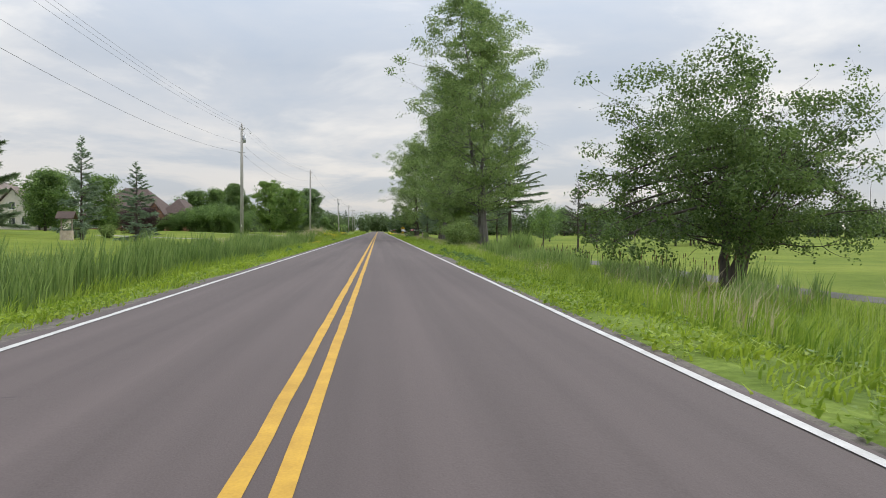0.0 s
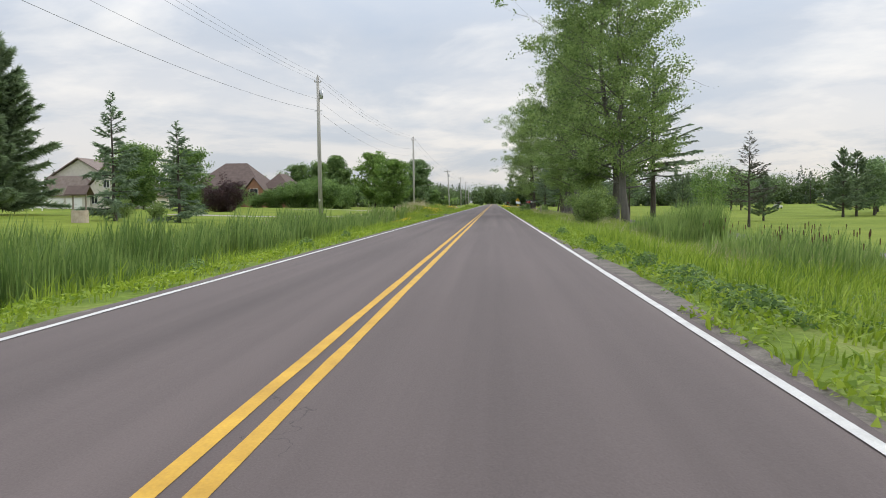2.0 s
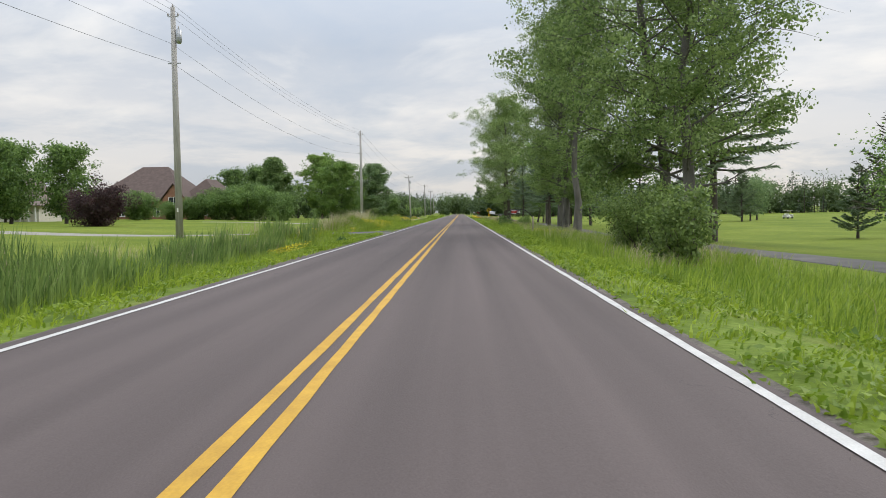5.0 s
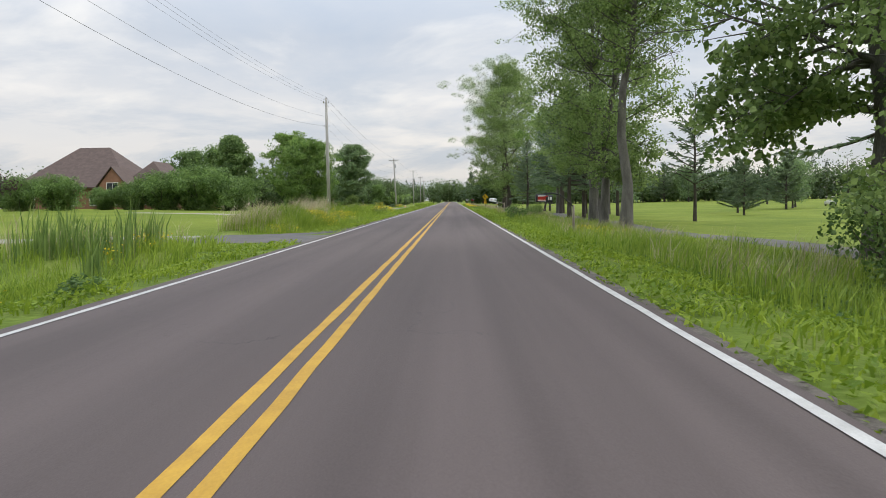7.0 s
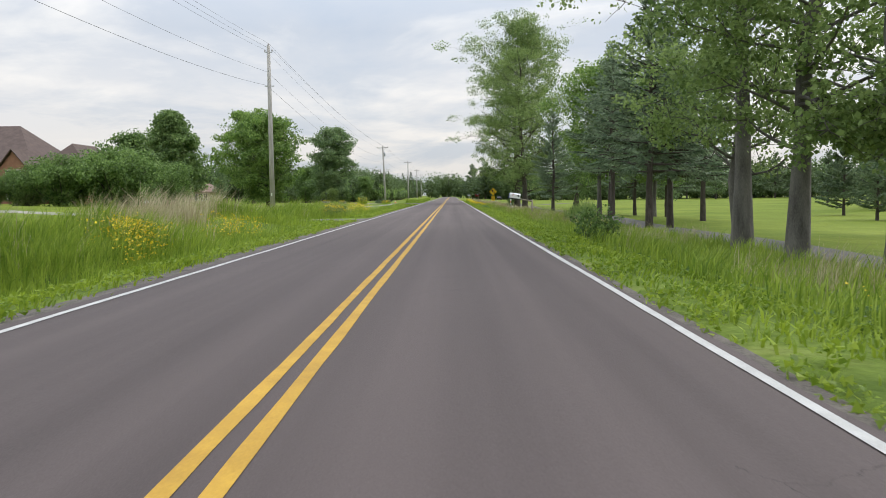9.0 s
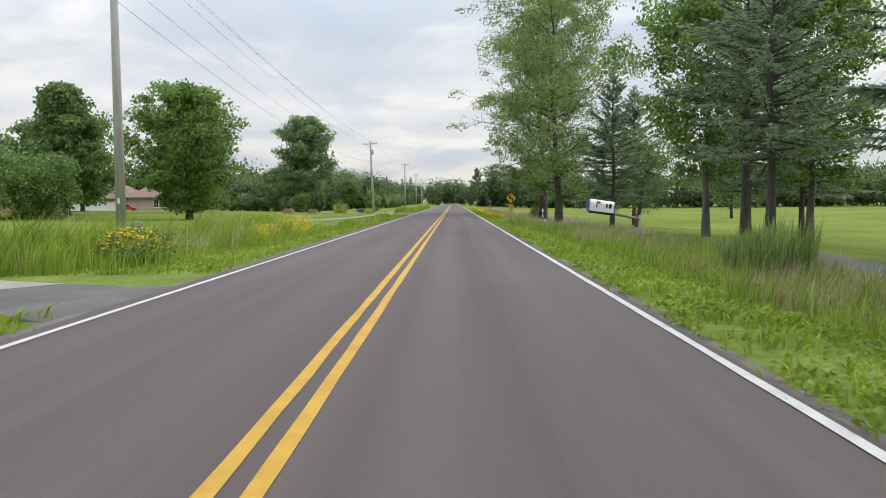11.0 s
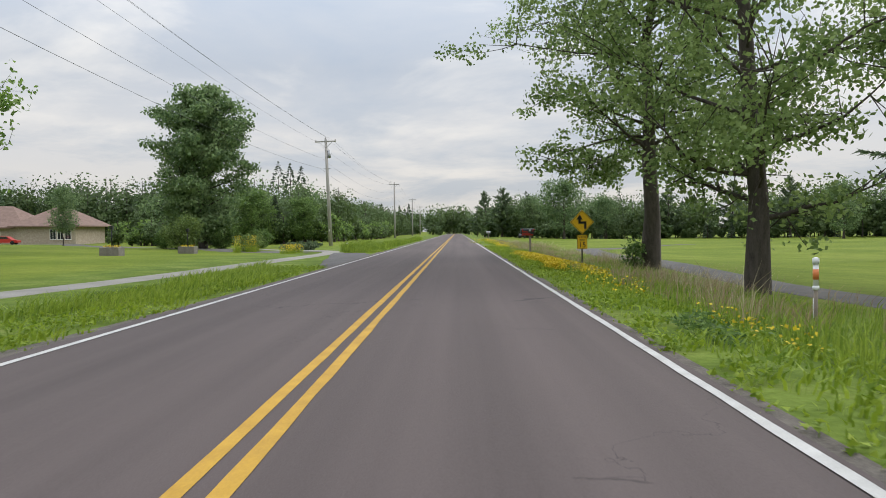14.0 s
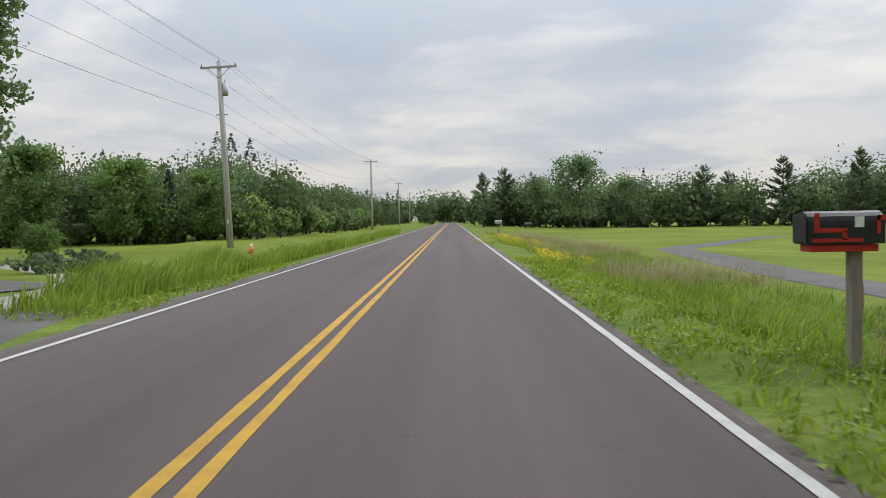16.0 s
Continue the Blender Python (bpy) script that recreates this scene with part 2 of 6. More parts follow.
def ground_material():
    """Mown lawn away from the road, rough meadow on the verges, with soil showing through in spots."""
    m = bpy.data.materials.new("grassland")
    m.use_nodes = True
    nd, ln = m.node_tree.nodes, m.node_tree.links
    bs = nd["Principled BSDF"]
    bs.inputs["Roughness"].default_value, bs.inputs["Specular IOR Level"].default_value = 0.95, 0.1
    tc = nd.new("ShaderNodeTexCoord")

    def tex(scale, detail, stretch=(1, 1, 1)):
        mp = nd.new("ShaderNodeMapping")
        mp.inputs["Scale"].default_value = stretch
        ln.new(tc.outputs["Object"], mp.inputs[0])
        n = nd.new("ShaderNodeTexNoise")
        n.inputs["Scale"].default_value, n.inputs["Detail"].default_value = scale, detail
        ln.new(mp.outputs[0], n.inputs["Vector"])
        return n.outputs[0]

    def ramp(src, stops):
        r = nd.new("ShaderNodeValToRGB")
        el = r.color_ramp.elements
        el[0].position, el[0].color = stops[0][0], (*stops[0][1], 1)
        el[1].position, el[1].color = stops[-1][0], (*stops[-1][1], 1)
        for p, c in stops[1:-1]:
            el.new(p).color = (*c, 1)
        ln.new(src, r.inputs[0])
        return r.outputs[0]

    def mix(kind, f, a, b):
        x = nd.new("ShaderNodeMix")
        x.data_type, x.blend_type = "RGBA", kind
        if isinstance(f, float):
            x.inputs[0].default_value = f
        else:
            ln.new(f, x.inputs[0])
        ln.new(a, x.inputs[6])
        ln.new(b, x.inputs[7])
        return x.outputs[2]

    big, small = tex(0.09, 8), tex(9.0, 8)
    lawn = ramp(big, [(0.3, (0.13, 0.178, 0.022)), (0.5, (0.175, 0.222, 0.03)), (0.7, (0.23, 0.268, 0.045))])
    grain = mix("MULTIPLY", 1.0, ramp(small, [(0.3, (0.5, 0.55, 0.4)), (0.7, (1.0, 1.0, 1.0))]), ramp(tex(0.8, 7), [(0.3, (0.68, 0.72, 0.6)), (0.62, (1.0, 1.0, 1.0))]))
    lawn = mix("MULTIPLY", 0.7, lawn, grain)
    rough = ramp(tex(0.5, 6), [(0.3, (0.10, 0.15, 0.025)), (0.55, (0.18, 0.24, 0.045)), (0.75, (0.26, 0.28, 0.09))])
    rough = mix("MULTIPLY", 0.8, rough, grain)
    sx = nd.new("ShaderNodeSeparateXYZ")
    ln.new(tc.outputs["Object"], sx.inputs[0])
    ab = nd.new("ShaderNodeMath")
    ab.operation = "ABSOLUTE"
    ln.new(sx.outputs[0], ab.inputs[0])
    mr = nd.new("ShaderNodeMapRange")
    mr.inputs[1].default_value, mr.inputs[2].default_value = 11.0, 13.5
    ln.new(ab.outputs[0], mr.inputs[0])
    col = mix("MIX", mr.outputs[0], rough, lawn)
    ln.new(col, bs.inputs["Base Color"])
    bp = nd.new("ShaderNodeBump")
    bp.inputs["Strength"].default_value, bp.inputs["Distance"].default_value = 0.6, 0.04
    ln.new(small, bp.inputs["Height"])
    ln.new(bp.outputs[0], bs.inputs["Normal"])
    return m


def asphalt_material():
    """Worn grey-mauve asphalt: paler wheel tracks along the lanes, fine stone, thin cracks."""
    m = bpy.data.materials.new("worn_asphalt")
    m.use_nodes = True
    nd, ln = m.node_tree.nodes, m.node_tree.links
    bs = nd["Principled BSDF"]
    bs.inputs["Roughness"].default_value, bs.inputs["Specular IOR Level"].default_value = 0.85, 0.35
    tc = nd.new("ShaderNodeTexCoord")

    def tex(scale, detail, stretch):
        mp = nd.new("ShaderNodeMapping")
        mp.inputs["Scale"].default_value = stretch
        ln.new(tc.outputs["Object"], mp.inputs[0])
        n = nd.new("ShaderNodeTexNoise")
        n.inputs["Scale"].default_value, n.inputs["Detail"].default_value = scale, detail
        ln.new(mp.outputs[0], n.inputs["Vector"])
        return n.outputs[0]

    streak = tex(1.0, 4, (1.6, 0.02, 1))
    patch = tex(0.25, 5, (1, 0.3, 1))
    stone = tex(70, 2, (1, 1, 1))

    def calc(op, a, b):
        n = nd.new("ShaderNodeMath")
        n.operation = op
        for i, v in enumerate((a, b)):
            if isinstance(v, (int, float)):
                n.inputs[i].default_value = v
            else:
                ln.new(v, n.inputs[i])
        return n.outputs[0]

    f = calc("ADD", calc("MULTIPLY", streak, 0.5), calc("ADD", calc("MULTIPLY", patch, 0.25), calc("MULTIPLY", stone, 0.25)))
    r = nd.new("ShaderNodeValToRGB")
    r.color_ramp.elements[0].position, r.color_ramp.elements[0].color = 0.32, (0.060, 0.0465, 0.0435, 1)
    r.color_ramp.elements[1].position, r.color_ramp.elements[1].color = 0.68, (0.128, 0.100, 0.094, 1)
    ln.new(f, r.inputs[0])
    # thin cracks
    vo = nd.new("ShaderNodeTexVoronoi")
    vo.feature = "DISTANCE_TO_EDGE"
    vo.inputs["Scale"].default_value = 0.22
    warp = nd.new("ShaderNodeTexNoise")
    warp.inputs["Scale"].default_value, warp.inputs["Detail"].default_value = 1.2, 5
    ln.new(tc.outputs["Object"], warp.inputs["Vector"])
    va = nd.new("ShaderNodeVectorMath")
    va.operation = "MULTIPLY_ADD"
    ln.new(warp.outputs["Color"], va.inputs[0])
    va.inputs[1].default_value = (1.6, 1.6, 0)
    ln.new(tc.outputs["Object"], va.inputs[2])
    ln.new(va.outputs[0], vo.inputs["Vector"])
    crack = calc("LESS_THAN", vo.outputs["Distance"], 0.0010)
    keep = calc("MULTIPLY", crack, calc("GREATER_THAN", patch, 0.55))
    x = nd.new("ShaderNodeMix")
    x.data_type = "RGBA"
    ln.new(calc("MULTIPLY", keep, 0.6), x.inputs[0])
    ln.new(r.outputs[0], x.inputs[6])
    x.inputs[7].default_value = (0.025, 0.022, 0.022, 1)
    ln.new(x.outputs[2], bs.inputs["Base Color"])
    bp = nd.new("ShaderNodeBump")
    bp.inputs["Strength"].default_value, bp.inputs["Distance"].default_value = 0.4, 0.008
    ln.new(stone, bp.inputs["Height"])
    ln.new(bp.outputs[0], bs.inputs["Normal"])
    return m


M_GROUND = ground_material()
M_ASPHALT = asphalt_material()

# ---- mesh helpers ----


def mesh_from(name, verts, faces, mats, index=None, smooth=False):
    """A mesh from numpy arrays: faces is a list of (n, k) integer arrays."""
    me = bpy.data.meshes.new(name)
    verts = np.asarray(verts, dtype=np.float32).reshape(-1, 3)
    faces = [np.asarray(f, dtype=np.int32) for f in faces if len(f)]
    me.vertices.add(len(verts))
    me.vertices.foreach_set("co", verts.ravel())
    loops = np.concatenate([f.ravel() for f in faces])
    sizes = np.concatenate([np.full(len(f), f.shape[1], dtype=np.int32) for f in faces])
    me.loops.add(len(loops))
    me.loops.foreach_set("vertex_index", loops)
    me.polygons.add(len(sizes))
    starts = np.concatenate([[0], np.cumsum(sizes)[:-1]]).astype(np.int32)
    me.polygons.foreach_set("loop_start", starts)
    if index is not None:
        me.polygons.foreach_set("material_index", np.asarray(index, dtype=np.int32))
    me.polygons.foreach_set("use_smooth", np.full(len(sizes), smooth))
    me.update(calc_edges=True)
    me.validate()
    for m in mats:
        me.materials.append(m)
    return me


def thing(name, label, category, group="", kind=""):
    return tagged(new(name), label, category, group, kind)


def under(ob, parent, label=""):
    ob.parent = parent
    return tagged(ob, label)


def part(name, bm, mat, parent, label=""):
    """One bmesh as one mesh object under a thing or a part."""
    me = bpy.data.meshes.new(name)
    bm.to_mesh(me)
    bm.free()
    me.materials.append(mat)
    return under(new(name, me), parent, label)


def box(bm, x0, x1, y0, y1, z0, z1, bevel=0.0):
    vs = [bm.verts.new((x, y, z)) for z in (z0, z1) for y in (y0, y1) for x in (x0, x1)]
    fs = [bm.faces.new([vs[i] for i in q]) for q in ((0, 2, 3, 1), (4, 5, 7, 6), (0, 1, 5, 4), (2, 6, 7, 3), (0, 4, 6, 2), (1, 3, 7, 5))]
    if bevel:
        bmesh.ops.bevel(bm, geom=list({e for f in fs for e in f.edges}), offset=bevel, segments=2, affect="EDGES", profile=0.6)
    return bm


def boxes(*rows, bevel=0.0):
    bm = bmesh.new()
    for r in rows:
        one = bmesh.new()
        box(one, *r, bevel=bevel)
        tmp = bpy.data.meshes.new("tmp")
        one.to_mesh(tmp)
        one.free()
        bm.from_mesh(tmp)
        bpy.data.meshes.remove(tmp)
    return bm


def tube(points, radii, sides=6, cap=True):
    """Vertices and faces of a tapered tube along points."""
    P = np.asarray(points, dtype=float)
    R = np.asarray(radii, dtype=float)
    n = len(P)
    D = np.gradient(P, axis=0)
    D /= np.linalg.norm(D, axis=1, keepdims=True) + 1e-9
    ref = np.where(np.abs(D[:, 2:3]) > 0.9, np.array([[1.0, 0, 0]]), np.array([[0, 0, 1.0]]))
    U = np.cross(D, ref)
    U /= np.linalg.norm(U, axis=1, keepdims=True) + 1e-9
    W = np.cross(D, U)
    a = np.linspace(0, 2 * np.pi, sides, endpoint=False)
    V = (P[:, None] + R[:, None, None] * (np.cos(a)[None, :, None] * U[:, None] + np.sin(a)[None, :, None] * W[:, None])).reshape(-1, 3)
    i = np.arange(n - 1)[:, None] * sides
    j = np.arange(sides)[None]
    k = (j + 1) % sides
    F = np.stack([i + j, i + k, i + sides + k, i + sides + j], -1).reshape(-1, 4)
    return V, F


class Pile:
    """Gathers arrays of vertices and faces into one mesh."""

    def __init__(self):
        self.v, self.f, self.m, self.n = [], [], [], 0

    def add(self, V, F, mat=0):
        F = np.asarray(F)
        self.v.append(np.asarray(V).reshape(-1, 3))
        self.f.append(F + self.n)
        self.m.append(np.full(len(F), mat))
        self.n += len(self.v[-1])
        return self

    def mesh(self, name, mats, smooth=False):
        return mesh_from(name, np.concatenate(self.v), self.f, mats, np.concatenate(self.m), smooth)

    def put(self, name, mats, parent=None, smooth=False, label=""):
        ob = new(name, self.mesh(name, mats, smooth))
        return under(ob, parent, label) if parent else ob


def pipe(name, points, radii, mat, parent, sides=8, label=""):
    p = Pile()
    V, F = tube(points, radii, sides)
    p.add(V, F)
    n = len(points)
    p.f.append(np.array([list(range(sides))[::-1]]))
    p.m.append([0])
    p.f.append(np.array([list(range((n - 1) * sides, n * sides))]))
    p.m.append([0])
    return p.put(name, [mat], parent, True, label)


def leaf_quads(C, size, rng, flat=0.3, axis=None, ratio=0.7, quads=False):
    """A small pointed leaf at each centre; flat 0..1 turns them level; axis gives each leaf's length direction."""
    n = len(C)
    if axis is None:
        axis = rng.normal(size=(n, 3))
        axis[:, 2] *= 1 - flat
    else:
        flat = 0.0
    A = axis / (np.linalg.norm(axis, axis=1, keepdims=True) + 1e-9)
    B = rng.normal(size=(n, 3))
    B[:, 2] *= 1 - flat
    B -= (B * A).sum(1, keepdims=True) * A
    B /= np.linalg.norm(B, axis=1, keepdims=True) + 1e-9
    s = (np.asarray(size) * rng.uniform(0.6, 1.35, n))[:, None]
    if quads:
        V = np.stack([C - A * s * 0.5, C + B * s * 0.5 * ratio + A * s * 0.05, C + A * s * 0.5, C - B * s * 0.5 * ratio + A * s * 0.05], 1).reshape(-1, 3)
        return V, np.arange(n * 4).reshape(-1, 4)
    V = np.stack([C - A * s * 0.42 + B * s * 0.55 * ratio, C - A * s * 0.3 - B * s * 0.55 * ratio, C + A * s * 0.55], 1).reshape(-1, 3)
    return V, np.arange(n * 3).reshape(-1, 3)


def clump_leaves(centres, radii, n, leaf, rng, flat=0.75, rough=0.55, ratio=0.75):
    """n leaves spread through rounded clumps, most of them near the clump's skin and turned outwards and up."""
    centres, radii = np.asarray(centres, dtype=float), np.asarray(radii, dtype=float)
    w = radii ** 2
    pick = rng.choice(len(centres), n, p=w / w.sum())
    d = rng.normal(size=(n, 3))
    d /= np.linalg.norm(d, axis=1, keepdims=True) + 1e-9
    reach = radii[pick] * rng.uniform(0.1, 1.0, n) ** 0.45 * rng.uniform(0.8, 1.15, n)
    C = centres[pick] + d * reach[:, None] * np.array([1, 1, flat])
    N = d * 0.75 + rng.normal(size=(n, 3)) * rough + np.array([0, 0, 0.3])
    N /= np.linalg.norm(N, axis=1, keepdims=True) + 1e-9
    A = np.cross(N, rng.normal(size=(n, 3)))
    A /= np.linalg.norm(A, axis=1, keepdims=True) + 1e-9
    B = np.cross(N, A)
    s = (np.asarray(leaf) * rng.uniform(0.6, 1.4, n))[:, None]
    V = np.stack([C - A * s * 0.5, C + B * s * 0.5 * ratio + A * s * 0.06, C + A * s * 0.55, C - B * s * 0.5 * ratio + A * s * 0.06], 1).reshape(-1, 3)
    return V, np.arange(n * 4).reshape(-1, 4)


def limb_path(p0, direction, length, rng, lift=0.25, n=5, wob=0.06):
    d = np.array(direction, dtype=float)
    d /= np.linalg.norm(d)
    pts = [np.array(p0, dtype=float)]
    for i in range(n):
        d = d + rng.normal(size=3) * wob * 2 + np.array([0, 0, lift / n])
        d /= np.linalg.norm(d)
        pts.append(pts[-1] + d * length / n)
    return np.array(pts)


def broadleaf(name, label, h, r0, width, low, leaf_mat, bark, n_limbs, n_leaves, leaf, seed, shape="oval", lean=(0, 0), clump=0.075, stems=1, spread=0.0, up=0.55, category="tree", sparse=0.8, bare=0, tuft=0.4, gaps=0.0, twigs=5, even=0.0, clumps=0, loose=0.2, hang=()):
    """A tapered, forking trunk with limbs and a crown of small leaves in clumps; low: where the crown starts; hang: tips (x, y, z) of long low limbs."""
    rng = np.random.default_rng(seed)
    tree = thing(name, label, category)
    wood = Pile()
    tips, weight = [], []

    def profile(s):
        if shape == "oval":
            return math.sin(math.pi * min(1, max(0, 0.12 + 0.84 * s))) ** 0.75
        if shape == "cone":
            return (1 - s) ** 0.75 * 0.95 + 0.1
        if shape == "column":
            return min(1.0, 0.55 + 1.2 * s) * (1 - s ** 5) ** 0.6
        if shape == "umbrella":
            return (0.62 + 0.6 * s) * (1 - s ** 4) ** 0.5
        return 1.0

    for k in range(stems):
        ang = 2 * math.pi * k / max(1, stems) + rng.uniform(0, 1)
        hs = h * (1 if k == 0 else rng.uniform(0.8, 0.97))
        n = 9
        base = np.array([math.cos(ang), math.sin(ang), 0]) * spread * r0 * (1.2 if stems > 1 else 0)
        top = np.array([lean[0] + (math.cos(ang) * spread * width * 0.5 if stems > 1 else 0), lean[1] + (math.sin(ang) * spread * width * 0.5 if stems > 1 else 0), hs])
        tt = np.linspace(0, 1, n)
        P = base + (top - base) * tt[:, None]
        P[1:-1, :2] += rng.normal(size=(n - 2, 2)) * h * 0.008
        P[0, 2] = -0.25
        rr = r0 / math.sqrt(stems) * (1 - 0.93 * tt ** 0.8)
        rr[0] *= 1.22
        wood.add(*tube(P, rr, 9))
        for i in range(n_limbs // stems):
            s = (i + rng.uniform(0.1, 0.9)) / (n_limbs // stems)
            hh = low + (1 - low) * s * 0.97
            at = np.array([np.interp(hh, tt, P[:, c]) for c in range(3)])
            az = i * 2.399 + rng.uniform(-0.5, 0.5)
            L = width * 0.5 * profile(s) * rng.uniform(0.72 + 0.14 * even, 1.18 - 0.1 * even)
            el = up * (0.35 + 0.9 * s) + rng.uniform(-0.15, 0.2)
            path = limb_path(at, (math.cos(az) * math.cos(el), math.sin(az) * math.cos(el), math.sin(el)), L, rng, 0.3)
            rl = max(0.015, 0.32 * np.interp(hh, tt, rr))
            wood.add(*tube(path, rl * np.linspace(1, 0.15, 6), 5))
            heavy = rng.uniform(0.08, 1.0) ** gaps
            if i < bare:
                heavy = 0.0
            for q in range(2, 6):
                tips.append(path[q])
                weight.append((0.3 + 0.15 * q) * heavy)
            for _ in range(twigs):
                q = rng.integers(1, 6)
                dr = rng.normal(size=3) + (path[-1] - path[0]) / max(L, 0.1) * 0.9
                sub = limb_path(path[q], dr, max(0.5, L * rng.uniform(0.22, 0.5) * (1 - 0.35 * even)), rng, 0.2, 3)
                wood.add(*tube(sub, max(0.006, rl * 0.3) * np.linspace(1, 0.2, 4), 4))
                for e in (1, 2, 3, 3):
                    tips.append(sub[e] + rng.normal(size=3) * clump * width * 0.75)
                    weight.append(heavy)
        tips.append(P[-1])
        weight.append(1.0)
    tips, weight = np.array(tips), np.array(weight)
    weight *= rng.uniform(0.1, 1.0, len(weight)) ** sparse
    many = clumps or int(n_limbs * 6)
    hub = rng.choice(len(tips), min(many, int((weight > 0).sum())), replace=False, p=weight / weight.sum())
    size = tuft * 3.0 * rng.uniform(0.4, 1.3, len(hub))
    centres = tips[hub]
    for hx, hy, hz in hang:
        path = limb_path((0, 0, hz + 1.5), (hx, hy, 0.4), math.hypot(hx, hy), rng, 0, 6, 0.04)
        path = path + (np.array([hx, hy, hz]) - path[-1]) * (np.linspace(0, 1, 7) ** 1.5)[:, None]
        wood.add(*tube(path, 0.085 * np.linspace(1, 0.2, 7), 5))
        ends = []
        for _ in range(14):
            sub = limb_path(path[rng.integers(4, 7)], rng.normal(size=3) * np.array([1, 1, 0.5]), rng.uniform(0.7, 1.7), rng, -0.5, 3)
            wood.add(*tube(sub, 0.02 * np.linspace(1, 0.3, 4), 4))
            ends += [sub[2], sub[3]]
        centres = np.concatenate([centres, ends])
        size = np.concatenate([size, tuft * rng.uniform(0.9, 2.0, len(ends))])
    loose = int(n_leaves * loose)
    stray = rng.choice(len(tips), loose, p=weight / weight.sum())
    wood.put("trunk", [bark], tree, True)
    p = Pile()
    p.add(*clump_leaves(centres, size, n_leaves - loose, leaf, rng, 0.6, 0.7))
    p.add(*clump_leaves(tips[stray], np.full(loose, tuft * 1.5), loose, leaf * 0.9, rng, rough=1.0))
    p.put("crown", [leaf_mat], tree)
    return tree


def conifer(name, label, h, r0, width, low, mat, bark, seed, dense=1.0, droop=0.35, step=0.42, twig=0.38, power=0.85, ragged=0.2, category="tree", needle=0.24, boughs=6):
    """A straight trunk with whorls of drooping boughs, each bough hung with flat needle twigs."""
    rng = np.random.default_rng(seed)
    tree = thing(name, label, category)
    wood, C, A, S = Pile(), [], [], []
    tt = np.linspace(0, 1, 7)
    P = np.zeros((7, 3))
    P[:, 2] = tt * h
    P[0, 2] = -0.25
    P[1:-1, :2] += rng.normal(size=(5, 2)) * h * 0.004
    wood.add(*tube(P, r0 * (1 - 0.96 * tt) * np.array([1.15] + [1] * 6), 8))
    z = low * h
    while z < h * 0.985:
        s = (z / h - low) / (1 - low)
        for k in range(int(rng.integers(boughs - 2, boughs + 1))):
            az = rng.uniform(0, 2 * math.pi)
            L = (width * 0.5 * (1 - s) ** power + 0.12) * rng.uniform(1 - ragged * 1.6, 1 + ragged)
            el = 0.25 + 0.6 * s * s - droop * (1 - s)
            d = np.array([math.cos(az) * math.cos(el), math.sin(az) * math.cos(el), math.sin(el)])
            path = limb_path((0, 0, z + rng.uniform(-0.5, 0.5) * step), d, L, rng, 0.22, 4, 0.04)
            wood.add(*tube(path, max(0.008, 0.018 * L) * np.linspace(1, 0.2, 5), 4))
            m = max(5, int(20 * L * dense))
            u = rng.uniform(0.12, 1.0, m) ** 0.8
            seg = np.minimum((u * 4).astype(int), 3)
            f = (u * 4 - seg)[:, None]
            B = path[seg] * (1 - f) + path[seg + 1] * f
            side = np.cross(d, (0, 0, 1.0))
            sg = rng.choice([-1, 1], m)[:, None]
            ax = d * 0.7 + side * sg * rng.uniform(0.1, 1.0, (m, 1)) + rng.normal(size=(m, 3)) * 0.34
            ax[:, 2] -= 0.22
            w = twig * (0.55 + 0.6 * (1 - u))[:, None] * min(1.2, 0.5 + L * 0.35)
            C.append(B + ax * w * 0.55)
            A.append(ax)
            S.append(np.full(m, w.mean() * 1.6))
        z += step * rng.uniform(0.75, 1.25) * (1 - 0.35 * s)
    C, A, S = np.concatenate(C), np.concatenate(A), np.concatenate(S)
    wood.put("trunk", [bark], tree, True)
    p = Pile()
    p.add(*leaf_quads(C, S, rng, axis=A, ratio=needle))
    p.put("crown", [mat], tree)
    return tree


def shrub(name, label, h, width, mat, n_leaves, leaf, seed, depth=None, category="shrub"):
    """Several stems from one root with leaf clumps that reach down to the ground."""
    rng = np.random.default_rng(seed)
    s = thing(name, label, category)
    wood, tips = Pile(), []
    depth = depth or width
    for i in range(14):
        az, rad = i * 2.399, math.sqrt(rng.uniform(0.05, 1))
        top = np.array([math.cos(az) * rad * width * 0.46, math.sin(az) * rad * depth * 0.46, h * (1 - 0.45 * rad ** 2) * rng.uniform(0.8, 1.0)])
        path = np.linspace([math.cos(az) * 0.12, math.sin(az) * 0.12, -0.1], top, 5)
        path[1:-1] += rng.normal(size=(3, 3)) * h * 0.03
        wood.add(*tube(path, 0.012 * h * np.linspace(1, 0.3, 5), 4))
        for q in (1, 2, 3, 4, 4):
            for _ in range(3):
                tips.append(path[q] + rng.normal(size=3) * np.array([width, depth, h]) * 0.09)
    tips = np.array(tips)
    tips[:, 2] = np.abs(tips[:, 2]) + 0.05
    size = 0.13 * min(h * 1.3, (width + depth) / 2) * rng.uniform(0.5, 1.4, len(tips))
    wood.put("stem", [M_BARKD], s, True)
    p = Pile()
    V, F = clump_leaves(tips, size, n_leaves, leaf, rng, 0.85)
    V[:, 2] = np.maximum(V[:, 2], 0.02)
    p.add(V, F)
    p.put("foliage", [mat], s)
    return s


